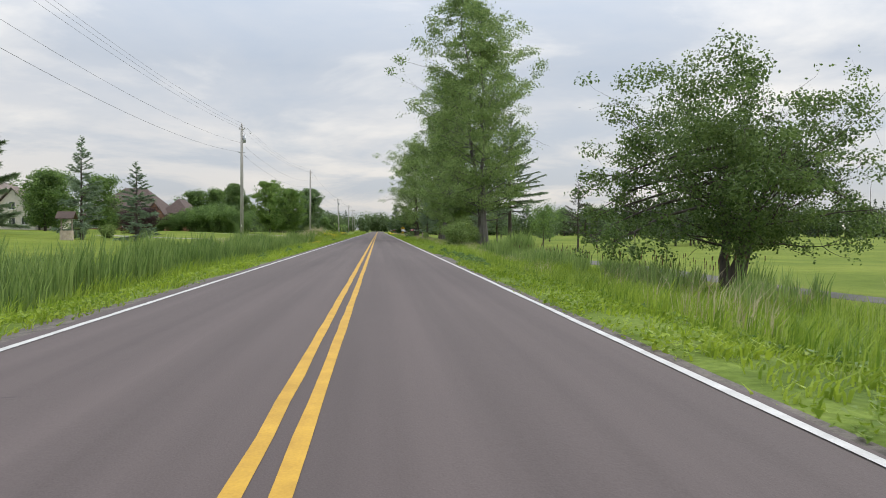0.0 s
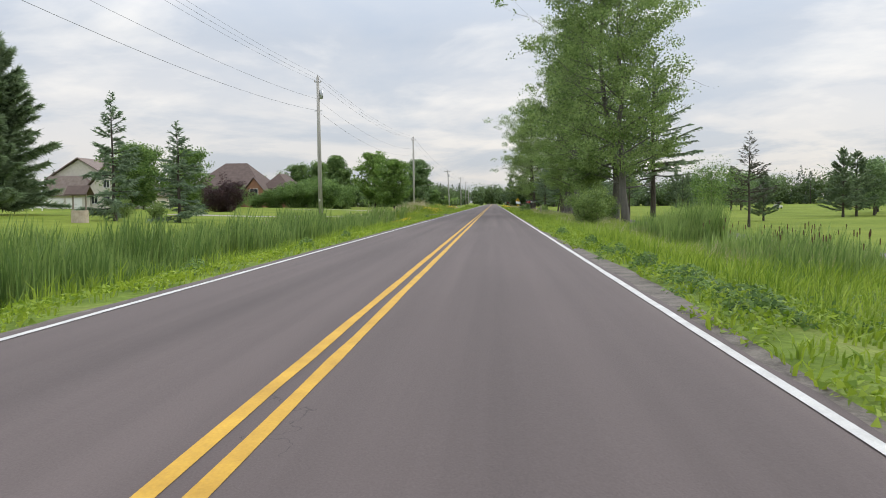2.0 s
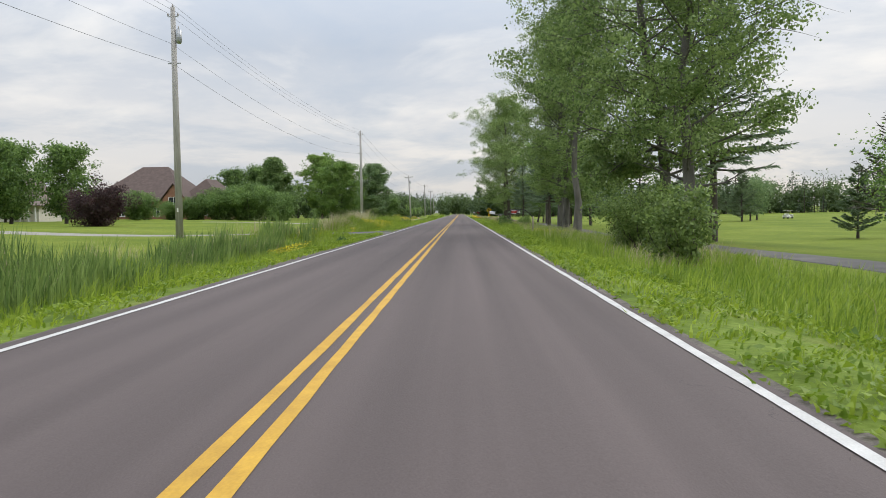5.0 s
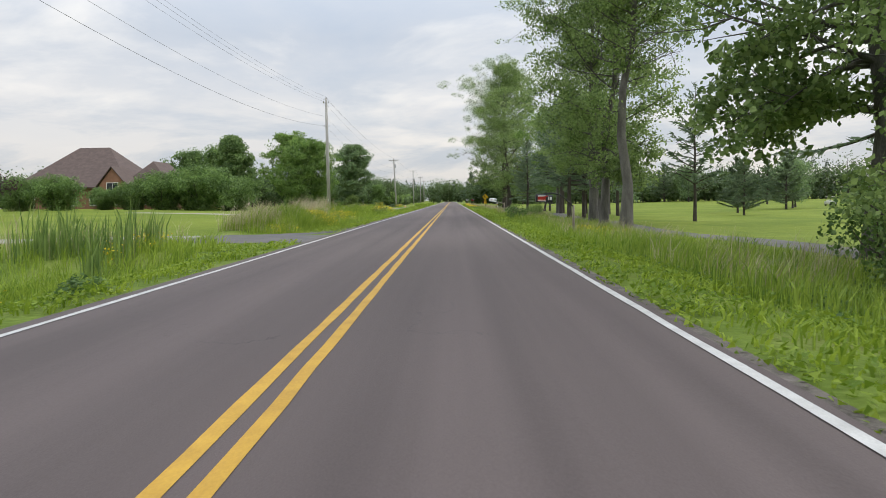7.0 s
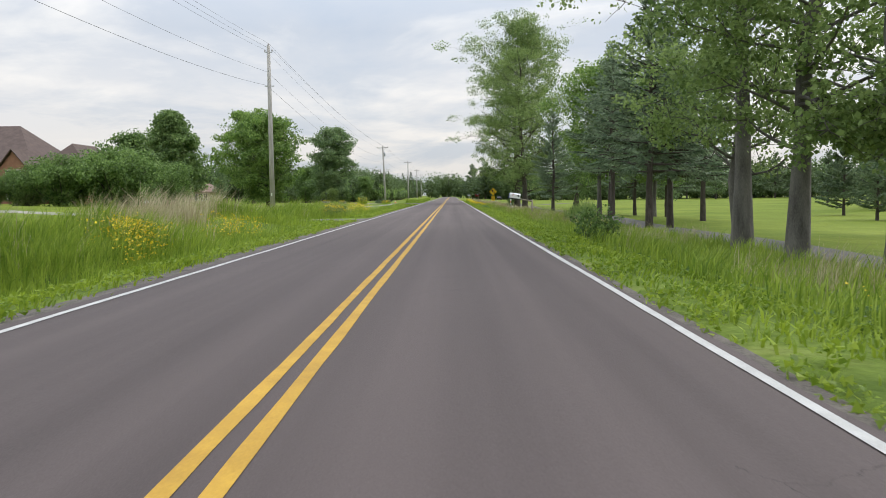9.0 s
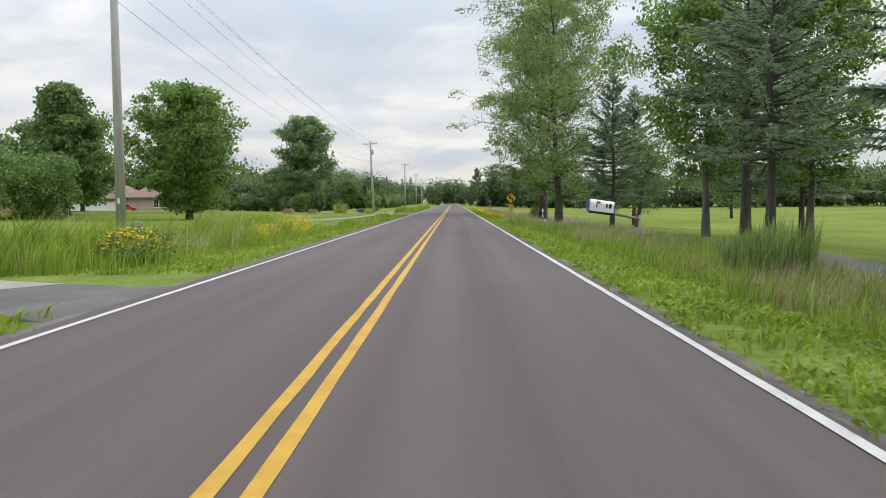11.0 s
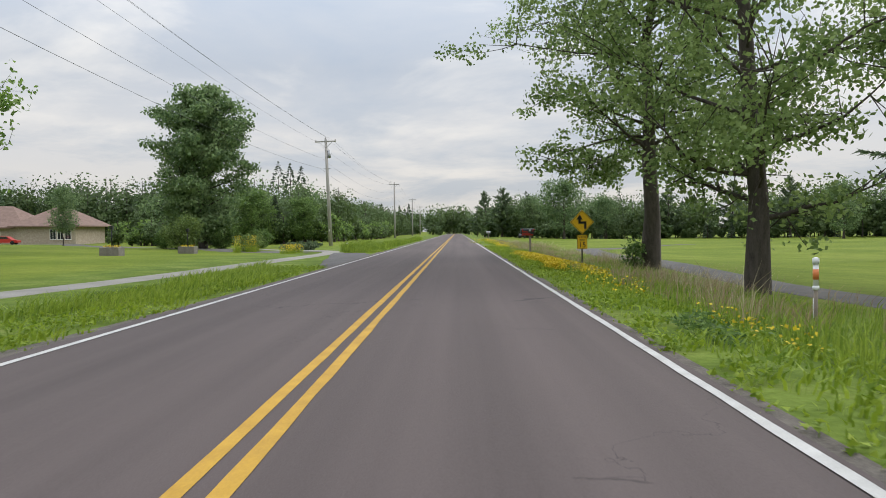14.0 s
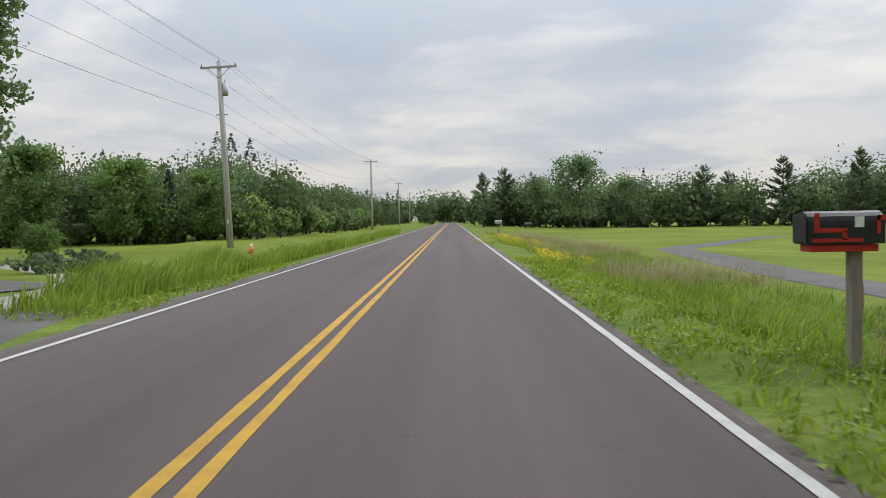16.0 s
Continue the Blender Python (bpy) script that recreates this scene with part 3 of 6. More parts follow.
def blades(name, xs, ys, zs, height, width, mat, rng, lean=0.25):
    """Grass: one slim blade at each place, leaning its own way."""
    n = len(xs)
    a = rng.uniform(0, 2 * np.pi, n)
    H = height * rng.uniform(0.55, 1.15, n)
    W = width * rng.uniform(0.7, 1.3, n)
    b = rng.uniform(0, 2 * np.pi, n)
    L = lean * H * rng.uniform(0.2, 1.4, n)
    cx, cy = np.cos(a) * W / 2, np.sin(a) * W / 2
    base = np.stack([xs, ys, zs - 0.03], 1)
    v0 = base + np.stack([cx, cy, 0 * H], 1)
    v1 = base - np.stack([cx, cy, 0 * H], 1)
    v3 = base + np.stack([np.cos(b) * L, np.sin(b) * L, H], 1)
    V = np.stack([v0, v1, v3], 1).reshape(-1, 3)
    F = np.arange(n * 3).reshape(-1, 3)
    return mesh_from(name, V, [F], [mat])

# ---- ground, road, paths ----


def lerp_table(v, table):
    return np.interp(v, [t[0] for t in table], [t[1] for t in table])


RIGHT_Z = [(0, -0.12), (3.4, -0.11), (3.6, -0.06), (4.2, -0.04), (5.0, -0.18), (7.5, -0.68), (10, -0.92), (16, -0.9), (26, -1.35), (60, -1.5), (140, -0.8), (260, 0.6), (700, 4), (3000, 10)]
LEFT_Z = [(0, -0.12), (3.7, -0.10), (4.2, -0.05), (5.0, -0.18), (7.0, -0.7), (9.5, -0.75), (13, -0.2), (25, 0.0), (45, 0.45), (80, 0.9), (250, 1.5), (700, 4), (3000, 10)]


def ground_z(x, y):
    x, y = np.asarray(x, dtype=float), np.asarray(y, dtype=float)
    z = np.where(x >= 0, lerp_table(np.abs(x), RIGHT_Z), lerp_table(np.abs(x), LEFT_Z))
    flat = np.interp(y, [250, 300], [0, 1]) * np.where(x < -20, 1, 0)
    z = z * (1 - flat) + flat * np.minimum(z, -0.3)
    # culverts carry the driveways level over the ditch
    fill = np.zeros_like(z)
    for a, b in ((100, 113), (147.5, 165), (197, 260)):
        fill = np.maximum(fill, np.clip((y - a + 3) / 3, 0, 1) * np.clip((b + 3 - y) / 3, 0, 1))
    z = np.where(x < 0, z * (1 - fill) + fill * np.maximum(z, -0.1), z)
    bank = np.exp(-((x + 9.9) / 1.8) ** 2) * (0.8 * np.clip((y - 117) / 8, 0, 1) * np.clip((151 - y) / 6, 0, 1) + 0.35 * np.clip((y - 163) / 6, 0, 1) * np.clip((196 - y) / 6, 0, 1))
    z = z + bank
    away = np.clip((np.abs(x) - 6) / 8, 0, 1)
    return z + away * (0.10 * np.sin(x * 0.11 + y * 0.07) + 0.07 * np.sin(y * 0.19 - x * 0.05))


gx = np.concatenate([-np.geomspace(2500, 40, 26), np.arange(-38, -14, 2), np.arange(-14, -4, 0.5), [-3.9, -3.7, -2, 0, 2, 3.4, 3.6, 3.9], np.arange(4.5, 16, 0.5), np.arange(16, 40, 2), np.geomspace(40, 2500, 26)])
gy = np.concatenate([-np.geomspace(2500, 30, 14), np.arange(-25, 440, 2.5), np.geomspace(445, 4000, 30)])
GX, GY = np.meshgrid(gx, gy)
GZ = ground_z(GX, GY)
ii = np.arange(len(gy) - 1)[:, None] * len(gx) + np.arange(len(gx) - 1)[None]
GF = np.stack([ii, ii + 1, ii + 1 + len(gx), ii + len(gx)], -1).reshape(-1, 4)
ground = new("ground", mesh_from("ground", np.stack([GX, GY, GZ], -1), [GF], [M_GROUND], smooth=True))
tagged(ground, "green mown lawns and rough grassy verges beside the road", "ground", kind="structure")


def ribbon(name, xs_of_y, ys, zs, mat, label, category, skirt=0.12):
    """A strip along the road: its left and right edge at each y, with a skirt down into the soil."""
    V, F = [], []
    for y in ys:
        row = xs_of_y(y)
        V.append([(row[0], y, zs[0] - skirt)] + [(x, y, z) for x, z in zip(row, zs)] + [(row[-1], y, zs[-1] - skirt)])
    k = len(V[0])
    V = np.array(V).reshape(-1, 3)
    i = np.arange(len(ys) - 1)[:, None] * k + np.arange(k - 1)[None]
    F = np.stack([i, i + 1, i + 1 + k, i + k], -1).reshape(-1, 4)
    ob = new(name, mesh_from(name, V, [F], [mat]))
    return tagged(ob, label, category, kind="structure")


rn = random.Random(4)
ROAD_YS = [-40 + 1.0 * i for i in range(632)]
jag = {y: (rn.uniform(-0.05, 0.05), rn.uniform(-0.05, 0.05)) for y in ROAD_YS}
road = ribbon("road", lambda y: (-3.62 + jag[y][0], -1.8, 0, 1.8, 3.49 + jag[y][1] * 0.7), ROAD_YS, (-0.03, -0.006, 0.0, -0.006, -0.03), M_ASPHALT, "two-lane grey-mauve asphalt country road, worn and cracked at the edges", "road")


def paint(name, x0, x1, z, mat, label, y0=-40, y1=590, step=1.0, rag=0.008):
    r = random.Random(len(label))
    ys = np.arange(y0, y1, step)
    V = []
    for y in ys:
        V += [(x0 + r.uniform(-rag, rag), y, z), (x1 + r.uniform(-rag, rag), y, z)]
    i = np.arange(len(ys) - 1)[:, None] * 2
    F = np.concatenate([i, i + 1, i + 3, i + 2], 1)
    return tagged(new(name, mesh_from(name, V, [F], [mat])), label, "road marking", kind="structure")


paint("trim_edge_line", 3.30, 3.40, -0.019, M_WHITE, "worn white edge line beside the golf course")
paint("trim_edge_line", -3.40, -3.30, -0.019, M_WHITE, "worn white edge line beside the houses")
paint("trim_centre_line", -0.17, -0.06, 0.004, M_YPAINT, "yellow centre line, one of a solid pair")
paint("trim_centre_line", 0.06, 0.17, 0.004, M_YPAINT, "yellow centre line, the other of a solid pair")


def shoulder(side):
    r = random.Random(9 + side)
    w = 0.5
    rows = {}
    for y in ROAD_YS:
        w = min(0.45, max(0.02, w + r.uniform(-0.12, 0.12)))
        rows[y] = w
    if side > 0:
        rows = {y: 0.05 + 0.15 * rows[y] + max(0.0, 0.5 - abs(y - 36) / 24) * (0.6 + rows[y]) for y in ROAD_YS}
        return ribbon("shoulder", lambda y: (3.42, 3.52, 3.54 + rows[y]), ROAD_YS, (-0.045, -0.042, -0.04), M_GRAVEL, "strip of grey gravel and crumbled asphalt at the road's edge", "gravel shoulder")
    return ribbon("shoulder", lambda y: (-3.72 - rows[y], -3.7, -3.55), ROAD_YS, (-0.085, -0.045, -0.045), M_GRAVEL, "strip of grey gravel and crumbled asphalt at the road's edge", "gravel shoulder")


shoulder(1)
shoulder(-1)


def lane(name, pts, width, mat, label, category, raise_z=0.05, kind="structure", level=-9.0, skirt=0.2):
    """A path that follows the ground along a smoothed line."""
    P = np.array(pts, dtype=float)
    s = np.concatenate([[0], np.cumsum(np.linalg.norm(np.diff(P, axis=0), axis=1))])
    u = np.linspace(0, s[-1], max(8, int(s[-1] / 1.5)))
    Q = np.stack([np.interp(u, s, P[:, 0]), np.interp(u, s, P[:, 1])], 1)
    for _ in range(10):
        Q[1:-1] = (Q[:-2] + 2 * Q[1:-1] + Q[2:]) / 4
    D = np.gradient(Q, axis=0)
    D /= np.linalg.norm(D, axis=1, keepdims=True)
    N = np.stack([D[:, 1], -D[:, 0]], 1)
    rr = np.random.default_rng(len(label))
    V = []
    for off, dz in ((-0.5, -skirt), (-0.5, -0.01), (-0.2, 0.01), (0.2, 0.01), (0.5, -0.01), (0.5, -skirt)):
        E = Q + N * (off * (width + (0.5 if dz == -skirt else 0.0)) + (rr.uniform(-0.05, 0.05, (len(Q), 1)) if abs(off) == 0.5 else 0))
        V.append(np.stack([E[:, 0], E[:, 1], np.maximum(np.maximum(ground_z(Q[:, 0], Q[:, 1]), ground_z(E[:, 0], E[:, 1])), level) + raise_z + dz], 1))
    V = np.stack(V, 1)
    k = 6
    i = np.arange(len(Q) - 1)[:, None] * k + np.arange(k - 1)[None]
    F = np.stack([i, i + 1, i + 1 + k, i + k], -1).reshape(-1, 4)
    return tagged(new(name, mesh_from(name, V, [F], [mat])), label, category, kind=kind)


lane("cart_path", [(19, -5), (17, 30), (15.8, 50), (15.4, 70), (15, 113), (14.3, 150), (14, 190), (14.1, 222), (14.2, 250), (14.0, 268), (15.5, 284), (21, 300), (31, 314), (40, 326)], 2.3, M_PATH, "narrow grey asphalt cart path winding through the golf course", "cart path", 0.025)
lane("driveway", [(-3.0, 107.0), (-6, 108), (-9.2, 108.9)], 5.6, M_PATH, "grey asphalt apron where a driveway meets the road", "driveway", 0.018)
lane("driveway", [(-3.3, 117.5), (-4.6, 112.5), (-7.4, 110.2)], 2.0, M_PATH, "asphalt flare widening a driveway's mouth along the road", "driveway", 0.012)
lane("driveway", [(-9.0, 108.85), (-14, 110), (-22, 112), (-40, 120)], 4.2, M_CONC, "pale concrete driveway leading across the lawn", "driveway", 0.022)
lane("driveway", [(-7.0, 155.75), (-9.6, 157.2), (-16, 161), (-30, 170), (-40, 180)], 3.4, M_CONC, "pale concrete driveway across the lawn", "driveway", 0.02)
lane("driveway", [(-3.0, 154.0), (-5, 154.8), (-7.2, 155.8)], 3.6, M_PATH, "dark asphalt apron where a driveway meets the road", "driveway", 0.014)
lane("driveway", [(-14, 196), (-10, 205), (-8.8, 215), (-7.9, 230), (-7.4, 240), (-7.2, 248), (-8.4, 256), (-14, 264), (-26, 271)], 1.25, M_CONC, "narrow concrete garden drive running beside the road", "driveway", 0.018)
lane("driveway", [(-3.2, 226), (-4.2, 234), (-5.0, 241), (-6.2, 248)], 2.3, M_PATH, "dark asphalt apron where a garden drive meets the road", "driveway", 0.018)
lane("driveway", [(-9, 253), (-16, 258), (-40, 286), (-62, 322), (-84, 334)], 3.6, M_PATH, "wide asphalt driveway leading to a stone house", "driveway", 0.018)

# ---- trees beside the road, golf course side ----


def put(ob, x, y, turn=0.0, s=1.0, dz=0.0, sz=None):
    ob.matrix_basis = Matrix.Translation((x, y, float(ground_z(x, y)) + dz)) @ Matrix.Rotation(radians(turn), 4, "Z") @ Matrix.Diagonal((s, s, sz or s, 1))
    return ob


def again(ob, x, y, turn=0.0, s=1.0, sz=None, label=""):
    m = Matrix.Translation((x, y, float(ground_z(x, y)))) @ Matrix.Rotation(radians(turn), 4, "Z") @ Matrix.Diagonal((s, s, sz or s, 1))
    keep = ob.scale.copy()
    ob.scale = (1, 1, 1)
    c = copy_thing(ob, m)
    ob.scale = keep
    return tagged(c, label)


apple = put(broadleaf("crab_apple_tree", "spreading crab apple tree with several dark leaning stems", 5.35, 0.5, 11.8, 0.3, M_APPLE, M_BARKD, 54, 62000, 0.11, 11, "umbrella", stems=3, spread=0.2, lean=(0.7, 0), clump=0.015, up=0.3, tuft=0.26, gaps=0.9, twigs=10, even=0.6, sparse=0.7, clumps=330, loose=0.1, hang=((-4.9, -1.2, 1.9), (-5.2, 1.0, 2.1), (-4.9, 2.8, 2.7), (-3.8, 4.6, 3.2), (-4.2, 3.4, 4.0), (4.6, 1.5, 4.2), (4.4, -1.5, 3.0))), 13.9, 28.9, 0)

ASPEN_L = "tall cottonwood with a pale furrowed trunk and airy green crown"
cot_a = put(broadleaf("cottonwood_tree", ASPEN_L, 32, 0.40, 15.5, 0.12, M_ASPEN, M_BARK, 60, 46000, 0.22, 21, "column", sparse=0.8, tuft=0.4, gaps=0.25, clump=0.02, twigs=8, up=0.3, clumps=420, lean=(-2.4, 0), hang=((-4.0, 0.5, 4.3), (-4.3, 2.2, 5.0), (-3.4, -1.0, 4.4), (-2.2, 2.5, 4.6), (-4.2, -1.5, 6.2))), 13.7, 101.4, 0)
cot_b = put(broadleaf("cottonwood_tree", ASPEN_L, 25, 0.38, 14.5, 0.12, M_ASPEN, M_BARK, 52, 46000, 0.185, 22, "column", sparse=0.9, tuft=0.38, gaps=0.6, clumps=440, clump=0.02, twigs=8, up=0.6, lean=(-1.0, 0), bare=3), 13.7, 94.6, 0)
cot_c = put(broadleaf("cottonwood_tree", ASPEN_L, 25, 0.42, 13, 0.42, M_ASPEN, M_BARK, 46, 30000, 0.16, 23, "column", sparse=1.2, tuft=0.34, gaps=1.0, clump=0.02, twigs=8, up=0.65, lean=(0.8, 0), bare=6), 12.75, 130.3)
again(cot_a, 12.2, 135.2, 130, 0.86)
again(cot_c, 12.4, 140.4, 75, 0.9)
again(cot_b, 13.4, 143.0, 300, 0.85)
put(broadleaf("cottonwood_tree", "broad cottonwood with a thick dark trunk leaning towards the road", 26, 0.40, 16.5, 0.1, M_ASPEN, M_BARKD, 60, 56000, 0.19, 24, "column", sparse=0.7, tuft=0.4, gaps=0.7, clumps=520, clump=0.02, twigs=10, up=0.45, lean=(-0.9, 0)), 11.7, 222.2, 0)
put(broadleaf("cottonwood_tree", "broad cottonwood with a thick furrowed trunk and spreading limbs", 24, 0.52, 15.5, 0.25, M_ASPEN, M_BARKD, 58, 56000, 0.19, 25, "column", sparse=0.7, tuft=0.4, gaps=0.6, clumps=500, clump=0.02, twigs=10, up=0.5, lean=(-2.0, -1), hang=((-5.6, 2.0, 5.0), (-5.9, 1.2, 5.4), (-6.3, 3.2, 5.8))), 11.85, 238, 60)

SPR_L = "dark green spruce with a bare lower trunk and drooping boughs"
spr_a = put(conifer("spruce_tree", SPR_L, 14.5, 0.23, 8.2, 0.25, M_SPRUCE, M_BARKD, 31, 1.5, twig=0.3), 13.0, 157, 0)
spr_b = put(conifer("spruce_tree", SPR_L, 13.5, 0.22, 8.4, 0.27, M_SPRUCE, M_BARKD, 32, 1.5, twig=0.3, ragged=0.3), 16.9, 166.5, 50)
spr_c = put(conifer("spruce_tree", SPR_L, 16, 0.26, 9.2, 0.26, M_SPRUCE, M_BARKD, 33, 1.25, twig=0.3, ragged=0.28), 16.0, 183.3, 10)
for (x, y, turn, s), src in zip([(14.8, 159, 80, 0.95), (15, 177.6, 20, 0.9), (21.7, 198, 60, 0.9), (25, 197, 100, 0.95), (19, 221, 240, 0.95), (18.6, 107, 70, 1.15), (21, 172, 15, 0.95)], [spr_b, spr_c, spr_a, spr_b, spr_a, spr_c, spr_a]):
    again(src, x, y, turn, s)
ash = put(broadleaf("ash_tree", "leafy green ash with a leaning grey trunk by the cart path", 14, 0.26, 10.5, 0.26, M_MAPLE, M_BARK, 54, 22000, 0.22, 36, "oval", clump=0.02, tuft=0.32, twigs=8), 16.4, 190.7)
again(ash, 21, 187, 200, 0.95)
put(conifer("spruce_tree", "slim blue-green spruce standing beside the cart path", 12.3, 0.2, 6.2, 0.16, M_SPRUCE, M_BARKD, 34, 4.2, 0.3, 0.42, 0.24, ragged=0.3), 13.2, 203, 0)
put(broadleaf("small_tree", "low bushy tree with a crooked trunk beside a spruce", 6.4, 0.22, 7.5, 0.3, M_OAK, M_BARKD, 26, 9000, 0.16, 41, "oval", lean=(1.2, 0.5)), 16.7, 210.2)
put(conifer("pine_tree", "sparse, half-bare young pine standing on the fairway", 9.0, 0.14, 5.2, 0.28, M_BARE, M_BARKD, 42, 0.55, 0.1, 0.55, 0.3), 25.7, 97.3)
put(conifer("pine_tree", "slender open pine with thin drooping boughs", 12.6, 0.17, 7.5, 0.22, M_PINE, M_BARKD, 142, 0.55, 0.1, 0.7, 0.4, 0.8, 0.3), 23.4, 150)
put(broadleaf("young_tree", "young tree with a small round bright green crown", 4.0, 0.08, 3.4, 0.38, M_MAPLE, M_BARKD, 18, 4500, 0.11, 43, "oval"), 18.0, 82)
put(shrub("willow_shrub", "yellow-green willow bush in the roadside ditch", 2.7, 2.5, M_WILLOW, 5200, 0.12, 44), 8.6, 79)
put(shrub("willow_shrub", "large leafy willow thicket in the ditch below the cottonwoods", 3.3, 4.6, M_WILLOW, 16000, 0.1, 45, 4.6), 10.0, 90.5)
put(shrub("willow_shrub", "loose green willow bush behind the thicket in the ditch", 2.6, 3.0, M_SHRUB, 5600, 0.11, 46), 11.4, 95.5)
put(shrub("small_shrub", "small dark green bush in the verge grass", 1.1, 1.5, M_SHRUB, 1800, 0.09, 47), 5.9, 136)
put(shrub("small_shrub", "leafy suckers at the foot of a cottonwood trunk", 1.6, 1.2, M_SHRUB, 1500, 0.11, 48), 10.8, 237.3)

# golf course clumps
pine_g = put(conifer("pine_tree", "dark pine at the edge of the golf fairway", 10, 0.2, 6.5, 0.12, M_PINE, M_BARKD, 51, 2.0, 0.1, 0.5, 0.36, 0.7, 0.3), 52, 138)
oak_g = put(broadleaf("fairway_tree", "rounded green tree on the golf course", 8, 0.2, 7.5, 0.2, M_POPLAR, M_BARKD, 26, 6000, 0.28, 52, "oval"), 62, 150)
rg = random.Random(8)
for x, y, s, k in [(57, 145, 1.0, 0), (66, 158, 0.9, 0), (58, 212, 1.05, 0), (63, 221, 0.95, 1), (72, 170, 1.0, 0), (70, 236, 1.1, 1), (44, 196, 0.85, 0), (34, 118, 0.6, 0), (39, 180, 0.75, 0), (41, 256, 1.15, 1), (80, 275, 1.1, 0), (32, 420, 1.9, 1), (46, 430, 1.4, 1), (64, 428, 1.5, 0), (25, 445, 1.5, 1), (80, 420, 1.6, 0), (88, 400, 1.6, 0), (92, 380, 1.5, 1), (108, 370, 1.5, 0), (74, 440, 1.4, 0), (16, 450, 1.6, 0), (11, 470, 1.6, 0)]:
    again(oak_g if k else pine_g, x, y, rg.uniform(0, 360), s)

# ---- trees on the side of the houses ----
put(conifer("pine_tree", "tall dark pine with long uneven boughs on the lawn", 17, 0.32, 10.8, 0.04, M_PINE, M_BARKD, 61, 3.4, 0.14, 0.36, 0.62, 0.55, 0.35, needle=0.13, boughs=8), -47.2, 94)
s1 = put(conifer("spruce_tree", "slender dark spruce standing on the front lawn", 10.6, 0.17, 5.0, 0.05, M_SPRUCE, M_BARKD, 62, 1.0, 0.45, ragged=0.35), -29.9, 83.7)
fl = put(shrub("garden_shrub", "leafy lawn shrub with a few yellow flowers beside a spruce", 1.6, 2.4, M_WILLOW, 2600, 0.12, 76), -33.4, 92)
again(fl, -30.4, 93, 70, 0.95)
again(s1, -24.4, 83.5, 130, 0.98, sz=0.78, label="small spruce with brownish lower boughs on the lawn")
linden = put(broadleaf("linden_tree", "dense dark green linden with an upright crown", 13.2, 0.34, 10.5, 0.1, M_OAK, M_BARKD, 70, 28000, 0.36, 64, "cone", clump=0.02, tuft=0.38, twigs=8, even=1.0), -39.7, 225)
maple = put(broadleaf("maple_tree", "full bright green maple with a low rounded crown", 10.8, 0.34, 10.6, 0.1, M_MAPLE, M_BARKD, 60, 36000, 0.25, 65, "oval", clump=0.02, tuft=0.34, gaps=0.4, twigs=8, even=1.0, sparse=0.9), -23.4, 215)
put(broadleaf("maple_tree", "bright green maple with a lobed, upright crown", 14.2, 0.32, 13, 0.05, M_MAPLE, M_BARKD, 60, 30000, 0.32, 165, "oval", clump=0.02, tuft=0.38, gaps=0.4, twigs=8, even=1.0, sparse=0.9), -32.6, 243)
poplar = put(broadleaf("poplar_tree", "tall rounded grey-green poplar behind garden shrubs", 14.4, 0.4, 9.6, 0.06, M_POPLAR, M_BARKD, 64, 40000, 0.29, 66, "oval", clump=0.02, tuft=0.42, gaps=0.25, twigs=9, even=1.0, sparse=0.5, up=0.5, clumps=420), -22.6, 268)
green_l = put(broadleaf("lawn_tree", "rounded green tree beside the beige house", 9, 0.22, 8.4, 0.08, M_SHRUB, M_BARKD, 44, 11500, 0.31, 67, "oval", clump=0.03, tuft=0.42, twigs=6, even=1.0), -56, 165)
green_l.scale = (1.12, 1.12, 1.12)
for x, y, turn, s in [(-66, 163, 60, 1.2), (-67, 170, 10, 1.2), (-75, 182, 30, 1.0), (-50, 250, 10, 1.3), (-57, 252, 80, 1.25), (-27, 302, 140, 0.75), (-34, 299, 50, 0.85), (-20, 303, 170, 0.6)]:
    again(green_l, x, y, turn, s, label="rounded green tree with a low leafy crown")
put(shrub("purple_shrub", "large rounded purple-leaved shrub on the lawn", 5.6, 6.8, M_RED, 14000, 0.2, 68), -43, 147)
shr = put(shrub("lawn_shrub", "large rounded dark green shrub in a lawn hedge row", 7.0, 11.0, M_SHRUB, 17000, 0.28, 69), -40, 206)
for x, y, s in [(-46, 205, 0.85), (-51, 206, 0.65), (-55.5, 205, 0.5), (-57.7, 194, 0.72), (-64, 196, 0.7), (-36.5, 213, 0.8), (-44, 214, 0.95)]:
    again(shr, x, y, x * 31, s)
put(shrub("garden_shrub", "round light green garden shrub behind a stone planter", 2.5, 2.9, M_WILLOW, 5200, 0.13, 70), -22.3, 262, 0, 1.12)
dark = put(shrub("garden_shrub", "round dark green garden shrub behind a stone planter", 2.3, 2.3, M_SHRUB, 4200, 0.12, 71), -20.4, 267, 0, 1.15)
again(dark, -17.6, 270, 80, 0.85)
again(dark, -25.5, 266, 30, 0.7)
low = put(shrub("garden_shrub", "leafy garden shrub dotted with yellow flowers", 1.3, 2.4, M_WILLOW, 3000, 0.1, 74), -15.6, 258)
put(shrub("juniper", "low spreading dark juniper on the lawn", 0.75, 3.8, M_PINE, 4200, 0.12, 75, 2.2), -11.9, 261)
put(broadleaf("young_tree", "slim young tree on the lawn before the stone house", 8.4, 0.1, 4.4, 0.25, M_POPLAR, M_BARKD, 30, 8000, 0.2, 72, "oval"), -58.8, 313)


